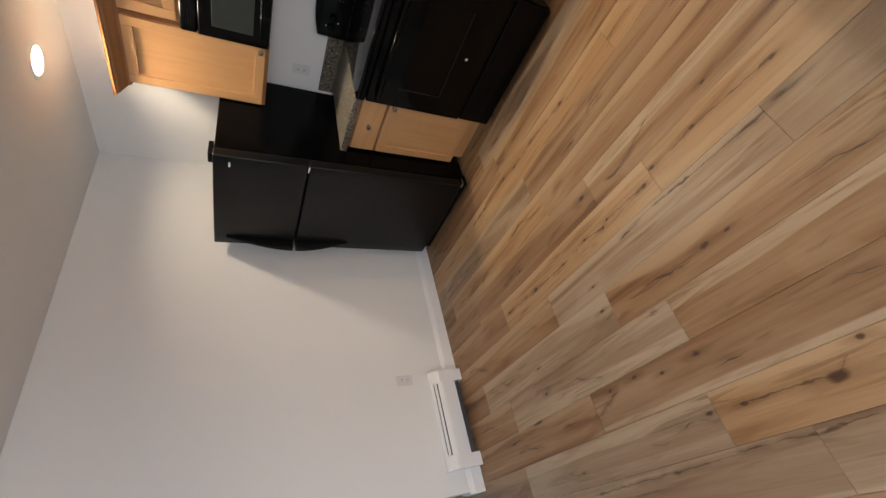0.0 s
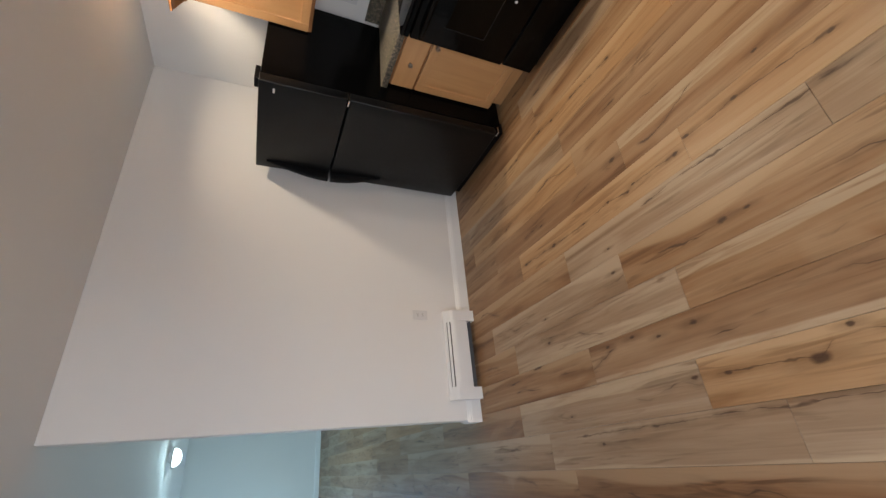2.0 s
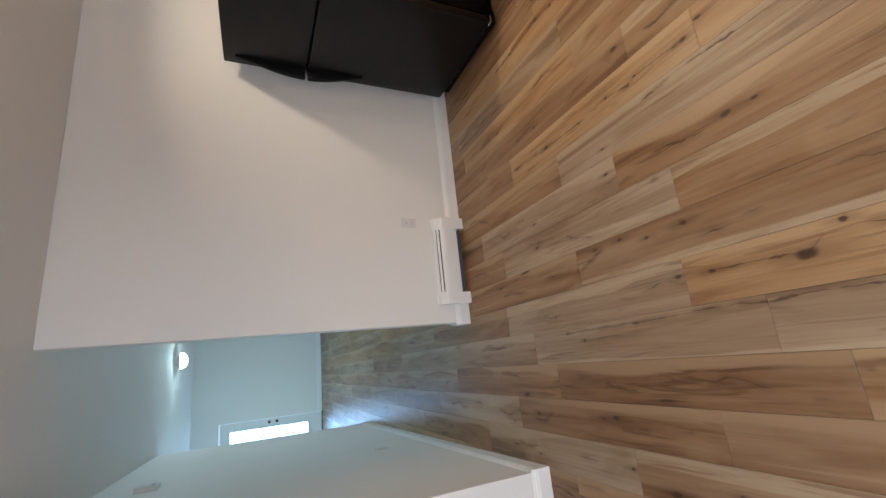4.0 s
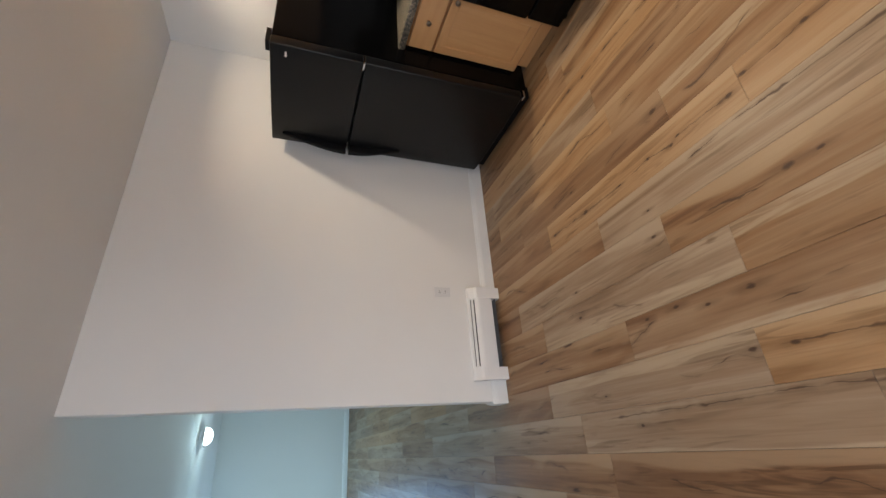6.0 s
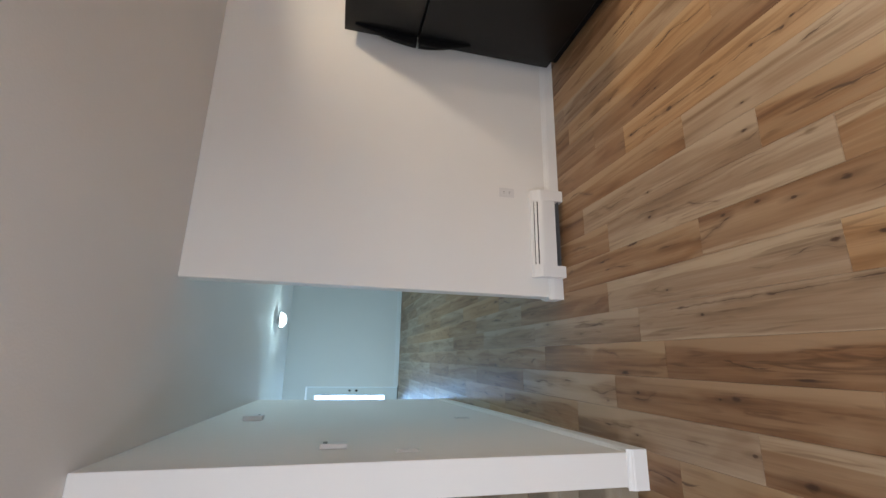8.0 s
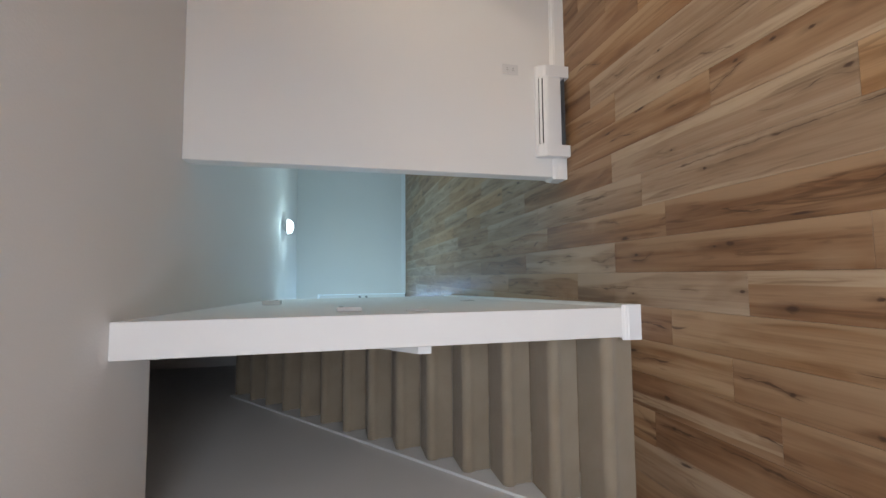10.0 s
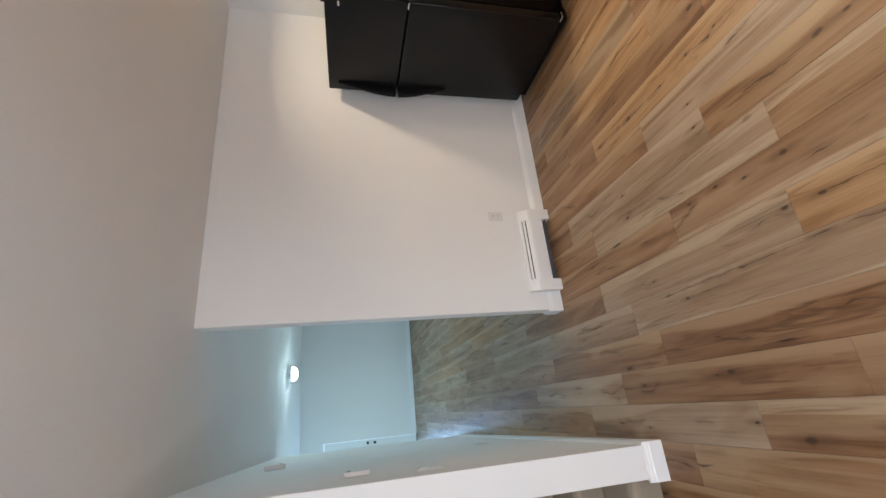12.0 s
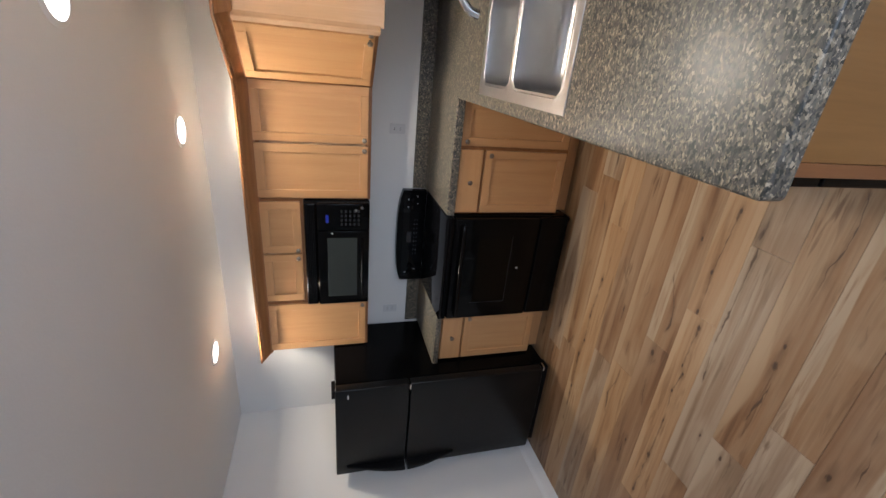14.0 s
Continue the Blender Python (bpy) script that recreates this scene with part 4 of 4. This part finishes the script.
dw = thing("dishwasher", pose(XR, -1.915, 0, 0, 0, -90), "black built-in dishwasher at the counter's end", "dishwasher")
part("tub", boxes((0.003, 0.597, -0.565, -0.02, 0.10, 0.8645)), BLACK_MATT, dw)
part("door", boxes((0.003, 0.600, -0.611, -0.566, 0.11, 0.74), bevel=0.005), BLACK_GLOSS, dw)
part("control_panel", boxes((0.003, 0.600, -0.611, -0.566, 0.745, 0.8645), bevel=0.005), BLACK_GLOSS, dw)
part("kick_plate", boxes((0.003, 0.600, -0.54, -0.52, 0.0, 0.105)), BLACK_MATT, dw)
# both woods here carry the shade of the counter's end in their colour
ep = thing("cabinet_end_panel", pose(XR, -2.518, 0, 0, 0, -90), "maple end panel below the counter, shade put into its colour", "panel")
part("panel", boxes((0, 0.016, -0.560, -0.002, 0.0, 0.8655), bevel=0.001, seg=1), WOOD_END_SHADED, ep)
part("edge_stile", boxes((0, 0.018, -0.587, -0.561, 0.0, 0.8655), bevel=0.001, seg=1), WOOD_EDGE_SHADED, ep, "reddish edge strip, darkened in colour for shade")

# ---- countertops ----
CF = 1.098


def counter_mesh(xs, ys, inside, z0, z1, bevel):
    bm = bmesh.new()
    grid = {}

    def v(x, y):
        if (x, y) not in grid:
            grid[(x, y)] = bm.verts.new((x, y, z1))
        return grid[(x, y)]

    for xa, xb in zip(xs, xs[1:]):
        for ya, yb in zip(ys, ys[1:]):
            if inside((xa + xb) / 2, (ya + yb) / 2):
                bm.faces.new((v(xa, ya), v(xb, ya), v(xb, yb), v(xa, yb)))
    r = bmesh.ops.extrude_face_region(bm, geom=bm.faces[:])
    bmesh.ops.translate(bm, vec=(0, 0, z0 - z1), verts=[g for g in r["geom"] if isinstance(g, bmesh.types.BMVert)])
    bmesh.ops.recalc_face_normals(bm, faces=bm.faces[:])
    corner = [e for e in bm.edges if abs(e.verts[0].co.z - e.verts[1].co.z) > 0.01 and e.verts[0].co.x < CF + 0.001 and e.verts[0].co.y < -2.5]
    if corner:
        bmesh.ops.bevel(bm, geom=corner, offset=0.016, segments=5, profile=0.5, affect="EDGES")
    sharp = [e for e in bm.edges if len(e.link_faces) == 2 and e.calc_face_angle(0) > 1.0 and abs(e.verts[0].co.z - z1) < 1e-4 and abs(e.verts[1].co.z - z1) < 1e-4]
    bmesh.ops.bevel(bm, geom=sharp, offset=bevel, segments=3, profile=0.5, affect="EDGES")
    return bm


SINK = (1.152, 1.690, -1.830, -1.000)
ct1 = thing("countertop", pose(0, 0, 0), "speckled dark grey granite-look laminate countertop with sink cutout", "countertop")
part("slab", counter_mesh([0.384, CF, SINK[0] + 0.02, SINK[1] - 0.02, XR - 0.001], [-2.548, SINK[2] + 0.02, SINK[3] - 0.02, -0.643, -0.001], lambda x, y: (y > -0.643 or x > CF) and not (SINK[0] + 0.02 < x < SINK[1] - 0.02 and SINK[2] + 0.02 < y < SINK[3] - 0.02), 0.866, 0.915, 0.007), GRANITE, ct1, smooth=True)
part("backsplash", boxes((0.384, XR - 0.022, -0.020, -0.001, 0.9155, 1.017), bevel=0.003), GRANITE, ct1)
part("backsplash", boxes((XR - 0.020, XR - 0.001, -2.54, -0.001, 0.9155, 1.017), bevel=0.003), GRANITE, ct1)
ct2 = thing("countertop", pose(0, 0, 0), "short speckled laminate countertop between fridge and range", "countertop")
part("slab", boxes((-0.812, -0.386, -0.645, -0.001, 0.8745, 0.915), bevel=0.006, seg=3), GRANITE, ct2, smooth=True)
part("backsplash", boxes((-0.81, -0.386, -0.020, -0.001, 0.9155, 1.017), bevel=0.003), GRANITE, ct2)

# ---- sink and faucet ----
sx0, sx1, sy0, sy1 = SINK
sink = thing("kitchen_sink", pose(0, 0, 0.915), "brushed stainless steel double bowl sink set in the counter", "sink")


def ring(x0, x1, y0, y1, r, z):
    return [(x, y, z) for x, y in round_rect(x0, x1, y0, y1, r)]


split = -1.372
bowls = [(sx0 + 0.045, sx1 - 0.10, split + 0.011, sy1 - 0.035), (sx0 + 0.045, sx1 - 0.10, sy0 + 0.035, split - 0.011)]
deck = counter_mesh(sorted({sx0, bowls[0][0] + 0.012, bowls[0][1] - 0.012, sx1}), sorted({sy0, bowls[1][2] + 0.012, bowls[1][3] - 0.012, bowls[0][2] + 0.012, bowls[0][3] - 0.012, sy1}), lambda x, y: not any(b[0] + 0.012 < x < b[1] - 0.012 and b[2] + 0.012 < y < b[3] - 0.012 for b in bowls), 0.001, 0.0045, 0.0015)
part("deck", deck, STEEL, sink)
for b, depth in zip(bowls, (0.17, 0.20)):
    rings = [ring(b[0] - 0.006, b[1] + 0.006, b[2] - 0.006, b[3] + 0.006, 0.060, 0.0050), ring(b[0], b[1], b[2], b[3], 0.060, 0.0065), ring(b[0] + 0.006, b[1] - 0.006, b[2] + 0.006, b[3] - 0.006, 0.060, 0.002)]
    for k in range(1, 6):
        rings.append(ring(b[0] + 0.007 + 0.002 * k, b[1] - 0.007 - 0.002 * k, b[2] + 0.007 + 0.002 * k, b[3] - 0.007 - 0.002 * k, 0.060, -depth * 0.15 * k))
    for a in (20, 45, 70, 90):
        o = 0.018 + 0.045 * (1 - math.cos(radians(a)))
        rings.append(ring(b[0] + o, b[1] - o, b[2] + o, b[3] - o, 0.065, -depth * 0.75 - depth * 0.25 * math.sin(radians(a))))
    bw = part("bowl", loft(rings), STEEL, sink, smooth=True)
    part("drain", lathe([(0.001, 0.002), (0.030, 0.002), (0.042, 0.004), (0.044, 0.001), (0.044, 0.0), (0.001, 0.0)], 28, "z", ((b[0] + b[1]) / 2, (b[2] + b[3]) / 2, -depth + 0.003)), STEEL, bw, smooth=True)


def tube(points, radius, seg=16):
    rings = []
    pts = [Vector(p) for p in points]
    for i, p in enumerate(pts):
        d = (pts[min(i + 1, len(pts) - 1)] - pts[max(i - 1, 0)]).normalized()
        a = d.cross(Vector((0, 1, 0.01))).normalized()
        b = d.cross(a)
        r = radius[i] if isinstance(radius, list) else radius
        rings.append([p + r * (math.cos(2 * math.pi * k / seg) * a + math.sin(2 * math.pi * k / seg) * b) for k in range(seg)])
    return loft(rings, True, True)


fau = thing("faucet", pose(1.650, -1.40, 0.9195), "chrome arched single lever kitchen faucet", "faucet")
part("escutcheon", loft([[(x, y, 0) for x, y in round_rect(-0.028, 0.028, -0.125, 0.125, 0.027)], [(x, y, 0.006) for x, y in round_rect(-0.026, 0.026, -0.123, 0.123, 0.025)], [(x, y, 0.009) for x, y in round_rect(-0.020, 0.020, -0.117, 0.117, 0.019)]], True, True), CHROME, fau, smooth=True)
part("body", lathe([(0.001, 0.008), (0.026, 0.008), (0.024, 0.03), (0.021, 0.075), (0.017, 0.09), (0.001, 0.092)], 24), CHROME, fau, smooth=True)
arc = [(0, 0, 0.08)] + [(-0.10 + 0.10 * math.cos(radians(a)), 0, 0.175 + 0.085 * math.sin(radians(a))) for a in range(0, 175, 12)] + [(-0.201, 0, 0.178)]
part("spout", tube(arc, [0.016] * (len(arc) - 2) + [0.0175, 0.0175]), CHROME, fau, smooth=True)
part("lever", tube([(0, -0.02, 0.07), (0.004, -0.06, 0.085), (0.006, -0.10, 0.105)], [0.009, 0.007, 0.006]), CHROME, fau, smooth=True)

# ---- range ----
rg = thing("kitchen_range", pose(0, 0, 0), "black freestanding electric range with glass cooktop", "range")
RW = 0.379
part("body", boxes((-RW, RW, -0.640, -0.015, 0.03, 0.895), bevel=0.003), BLACK_SIDE, rg)
part("cooktop", boxes((-RW, RW, -0.685, -0.07, 0.896, 0.917), bevel=0.006, seg=3), BLACK_GLASS, rg, "smooth black glass cooktop", smooth=True)
bg = []
for i in range(13):
    x = -RW + 2 * RW * i / 12
    bg.append((x, 1.135 - 0.030 * (abs(x) / RW) ** 4 - 0.010 * (abs(x) / RW) ** 2))
guard = part("back_guard", extrude_profile([(-RW, 0.917), (RW, 0.917)] + [(x, z) for x, z in reversed(bg)], 0.055, "y", -0.070), BLACK_GLOSS, rg, "curved black control backguard", smooth=True)
gb = extrude_profile([(-RW + 0.03, 0.955), (RW - 0.03, 0.955), (RW - 0.03, 1.09), (-RW + 0.03, 1.09)], 0.006, "y", -0.0762)
part("control_panel", gb, BLACK_GLASS, guard)
for x in (-0.31, -0.25, 0.25, 0.31):
    part("knob", lathe([(0.001, 0.0), (0.021, 0.0), (0.020, 0.012), (0.016, 0.022), (0.001, 0.024)], 24, "-y", (x, -0.0762, 1.02)), BLACK_GLOSS, guard, smooth=True)
part("display", boxes((-0.045, 0.045, -0.0775, -0.0760, 1.02, 1.055)), KEY_MARK, guard)
for i in range(9):
    for z in (0.975, 0.995):
        part("button_mark", boxes((-0.15 + 0.036 * i, -0.138 + 0.036 * i, -0.0770, -0.0760, z, z + 0.006)), GREY_MARK if (i % 2) else KEY_MARK, guard)
for x, z in ((0.31, 1.055), (0.25, 1.055), (0.28, 0.985), (0.335, 0.985), (-0.31, 1.055), (-0.28, 0.985)):
    part("dial_mark", boxes((x - 0.004, x + 0.004, -0.0772, -0.0760, z - 0.003, z + 0.003)), WHITE_MARK, guard)
od = part("oven_door", boxes((-RW + 0.004, RW - 0.004, -0.690, -0.641, 0.265, 0.862), bevel=0.008, seg=3), BLACK_GLOSS, rg, smooth=True)
part("window", boxes((-0.245, 0.245, -0.6925, -0.688, 0.455, 0.690), bevel=0.004), OVEN_WINDOW, od, "dark tinted oven window")
part("window_line", boxes((-0.25, 0.25, -0.6917, -0.689, 0.446, 0.449), (-0.252, -0.249, -0.6917, -0.689, 0.449, 0.70)), KEY_MARK, od)
part("handle", tube([(-0.33, -0.688, 0.805), (-0.33, -0.722, 0.812), (-0.30, -0.738, 0.814), (0.0, -0.742, 0.814), (0.30, -0.738, 0.814), (0.33, -0.722, 0.812), (0.33, -0.688, 0.805)], 0.0135), BLACK_GLOSS, od, "glossy black bar handle", smooth=True)
part("badge", lathe([(0.001, 0.0), (0.0075, 0.0), (0.0075, 0.0015), (0.001, 0.002)], 20, "-y", (0.014, -0.690, 0.385)), WHITE_MARK, od)
part("front_lip", boxes((-RW, RW, -0.684, -0.641, 0.866, 0.8955), bevel=0.006), BLACK_GLOSS, rg)
part("drawer", boxes((-RW + 0.004, RW - 0.004, -0.682, -0.641, 0.045, 0.255), bevel=0.010, seg=3), BLACK_GLOSS, rg, smooth=True)
for x in (-0.34, 0.34):
    for y in (-0.60, -0.08):
        part("foot", rod(0.018, 0.03, 12, None, "z", (x, y, 0.015)), BLACK_MATT, rg)

# ---- microwave ----
MB, MT, MF = 1.375, 1.802, -0.385
mw = thing("microwave", pose(0, 0, MB), "black over-the-range microwave below a maple cabinet", "microwave")
mh = MT - MB
part("case", boxes((-0.379, 0.379, MF + 0.03, -0.003, 0, mh), bevel=0.002), BLACK_SIDE, mw)
part("vent_grille", boxes((-0.379, 0.379, MF - 0.004, MF + 0.029, mh - 0.078, mh), bevel=0.012, seg=3), BLACK_GLOSS, mw, smooth=True)
for i in range(5):
    part("vent_slot", boxes((-0.34, 0.34, MF - 0.0052, MF - 0.003, mh - 0.064 + 0.011 * i, mh - 0.060 + 0.011 * i)), BLACK_MATT, mw)
md = part("door", boxes((-0.379, 0.185, MF - 0.008, MF + 0.029, 0.004, mh - 0.081), bevel=0.008, seg=3), BLACK_GLOSS, mw, smooth=True)
part("window", boxes((-0.315, 0.135, MF - 0.0095, MF - 0.006, 0.085, 0.282), bevel=0.002), MW_WINDOW, md, "grey meshed door window")
part("handle", tube([(-0.325, MF - 0.006, 0.048), (-0.325, MF - 0.022, 0.050), (0.0, MF - 0.026, 0.050), (0.130, MF - 0.022, 0.050), (0.130, MF - 0.006, 0.048)], 0.007), BLACK_GLOSS, md, smooth=True)
cp = part("control_panel", boxes((0.188, 0.379, MF - 0.008, MF + 0.029, 0.004, mh - 0.081), bevel=0.008, seg=3), BLACK_GLOSS, mw, smooth=True)
part("clock", boxes((0.245, 0.300, MF - 0.0092, MF - 0.0075, 0.272, 0.290)), CLOCK, cp, "blue lit clock display")
for r in range(5):
    for c in range(4):
        part("key", boxes((0.225 + 0.030 * c, 0.243 + 0.030 * c, MF - 0.0092, MF - 0.0075, 0.070 + 0.028 * r, 0.082 + 0.028 * r), bevel=0.001, seg=1), KEY_MARK, cp)
for x, z in ((0.300, 0.185), (0.320, 0.145)):
    part("round_key", lathe([(0.001, 0.0), (0.010, 0.0), (0.010, 0.001), (0.001, 0.0012)], 16, "-y", (x + 0.03, MF - 0.008, z - 0.09)), GREY_MARK, cp)
part("badge", lathe([(0.001, 0.0), (0.006, 0.0), (0.006, 0.001), (0.001, 0.0012)], 16, "-y", (0.168, MF - 0.008, 0.250)), WHITE_MARK, md)

# ---- fridge ----
FX0, FX1, FT, FSPLIT = -1.600, -0.795, 1.632, 1.118
fr = thing("refrigerator", pose((FX0 + FX1) / 2, -0.4, 0), "black pebbled top-freezer refrigerator against the wall", "refrigerator")
O = Vector((-(FX0 + FX1) / 2, 0.4, 0))


def off(bm):
    bmesh.ops.translate(bm, vec=O, verts=bm.verts[:])
    return bm


part("cabinet", off(boxes((FX0 + 0.005, FX1 - 0.005, -0.765, -0.06, 0.035, FT - 0.004), bevel=0.006)), BLACK_SIDE, fr, "glossy black fridge cabinet")


def fridge_door(name, z0, z1):
    n = 10
    pts = []
    for i in range(n + 1):
        x = FX0 + (FX1 - FX0) * i / n
        pts.append((x, -0.838 - 0.014 * (1 - (2 * i / n - 1) ** 2)))
    outline = [(FX1, -0.772), (FX0, -0.772)] + pts
    bm = extrude_profile(outline, z1 - z0, "z", z0)
    sharp = [e for e in bm.edges if e.calc_face_angle(0) > 0.6]
    bmesh.ops.bevel(bm, geom=sharp, offset=0.008, segments=3, profile=0.5, affect="EDGES")
    return part(name, off(bm), BLACK_PEBBLE, fr, "pebbled black door", smooth=True)


fz = fridge_door("freezer_door", FSPLIT + 0.006, FT)
ff = fridge_door("fridge_door", 0.085, FSPLIT - 0.006)
part("gasket", off(boxes((FX0 + 0.012, FX1 - 0.012, -0.773, -0.764, 0.09, FT - 0.01))), BLACK_MATT, fr)


def fridge_handle(z0, z1, door, wide_top):
    """A tapered bowed grip along the door's free edge."""
    n = 14
    rings = []
    for i in range(n + 1):
        t = i / n
        u = t if wide_top else 1 - t
        w = 0.016 + 0.040 * u ** 1.5
        d = 0.010 + 0.050 * math.sin(math.pi * min(1, 0.08 + 0.92 * u) * 0.62) ** 1.4
        xc = FX0 + 0.036 + 0.050 * (1 - u)
        z = z0 + (z1 - z0) * t
        rings.append([(xc - w / 2, -0.840, z), (xc - w / 2, -0.842 - d * 0.8, z), (xc - w * 0.3, -0.842 - d, z), (xc + w * 0.3, -0.842 - d, z), (xc + w / 2, -0.842 - d * 0.7, z), (xc + w / 2, -0.840, z)])
    return part("handle", off(loft(rings, True, True)), BLACK_MATT, door, "curved black grip handle", smooth=True)


fridge_handle(FSPLIT + 0.010, 1.56, fz, False)
fridge_handle(0.74, FSPLIT - 0.010, ff, True)
part("hinge_cap", off(boxes((FX1 - 0.075, FX1 - 0.005, -0.825, -0.72, FT - 0.002, FT + 0.024), bevel=0.005)), BLACK_MATT, fr)
part("middle_hinge", off(boxes((FX1 - 0.045, FX1 + 0.003, -0.850, -0.775, FSPLIT - 0.005, FSPLIT + 0.005), bevel=0.002)), CHROME, fr, "small chrome centre hinge")
part("badge", off(boxes((FX1 - 0.072, FX1 - 0.036, -0.8475, -0.840, 1.541, 1.553), bevel=0.002)), CHROME, fz)
part("toe_grille", off(boxes((FX0 + 0.02, FX1 - 0.02, -0.79, -0.70, 0.012, 0.080), bevel=0.004)), BLACK_MATT, fr)
part("lower_hinge", off(boxes((FX1 - 0.040, FX1 - 0.002, -0.815, -0.76, 0.055, 0.068), bevel=0.003)), CHROME, fr)
for x in (FX0 + 0.06, FX1 - 0.06):
    for y in (-0.70, -0.12):
        part("roller", off(rod(0.02, 0.03, 14, None, "x", (x, y, 0.020))), BLACK_MATT, fr)

# ---- floor planks ----
PW, PL, ROW0 = 0.174, 1.216, -2.600
JOINT = {0: 0.036, 1: 0.725, 2: 0.085, 3: -0.160, 4: 0.712, 5: 0.305, 6: 0.025, 7: -0.27, 8: 0.894, 9: 0.49, 11: -0.605, -6: -0.45, -7: -0.266, -8: -0.90, -1: 0.28, -2: 0.440, -3: 0.040, -4: -0.365, -5: -0.765}
TONE = {(0, 0): "warm", (0, -1): "grey", (2, -1): "grey", (1, -1): "brown", (1, 0): "tan", (2, 0): "tan", (3, 0): "tan", (3, -1): "grey", (4, -1): "grey", (4, 0): "grey", (5, 0): "warm", (5, -1): "warm", (-1, 0): "brown", (-1, -1): "grey", (-2, 0): "tan", (-2, -1): "brown", (9, 0): "warm", (9, -1): "tan", (8, 0): "grey", (7, -1): "warm", (7, 0): "tan"}
rng = random.Random(7)
floor = tagged(new("floor"), "wood-look vinyl plank floor in mixed tan and grey", "floor", "", "structure")
EDGE = 0.0005


def plank_mesh(length, width):
    bm = bmesh.new()
    e, c = EDGE, 0.0008
    z = 0.0
    lo = [bm.verts.new(p) for p in ((e, e, -0.008), (length - e, e, -0.008), (length - e, width - e, -0.008), (e, width - e, -0.008))]
    md_ = [bm.verts.new(p) for p in ((e, e, z - c), (length - e, e, z - c), (length - e, width - e, z - c), (e, width - e, z - c))]
    hi = [bm.verts.new(p) for p in ((e + c, e + c, z), (length - e - c, e + c, z), (length - e - c, width - e - c, z), (e + c, width - e - c, z))]
    bm.faces.new(hi)
    for a, b in ((lo, md_), (md_, hi)):
        for i in range(4):
            bm.faces.new((a[i], a[(i + 1) % 4], b[(i + 1) % 4], b[i]))
    bmesh.ops.recalc_face_normals(bm, faces=bm.faces[:])
    return bm


cache = {}
for row in range(-19, 15):
    y0 = ROW0 + PW * (row - 1)
    y0, y1 = max(y0, -5.9), min(y0 + PW, -0.0)
    if y1 - y0 < 0.02:
        continue
    j = JOINT.get(row, rng.uniform(-0.6, 0.6))
    for c in range(-9, 5):
        xa, xb = j + c * PL, j + (c + 1) * PL
        xa, xb = max(xa, XFAR + 0.001), min(xb, XE)
        if xb - xa < 0.03:
            continue
        if y1 < YL - 0.02 and xa > -4.5:
            continue
        tone = (row, c) if (row, c) in MARKED else TONE.get((row, c), rng.choice(["tan", "tan", "brown", "grey", "grey", "warm", "brown"]))
        key = (round(xb - xa, 3), round(y1 - y0, 3), tone)
        if key not in cache:
            cache[key] = mesh_of("plank", plank_mesh(xb - xa, y1 - y0), PLANKS[tone])
        p = new("plank", cache[key])
        p.parent = floor
        p.location = (xa, y0, 0)
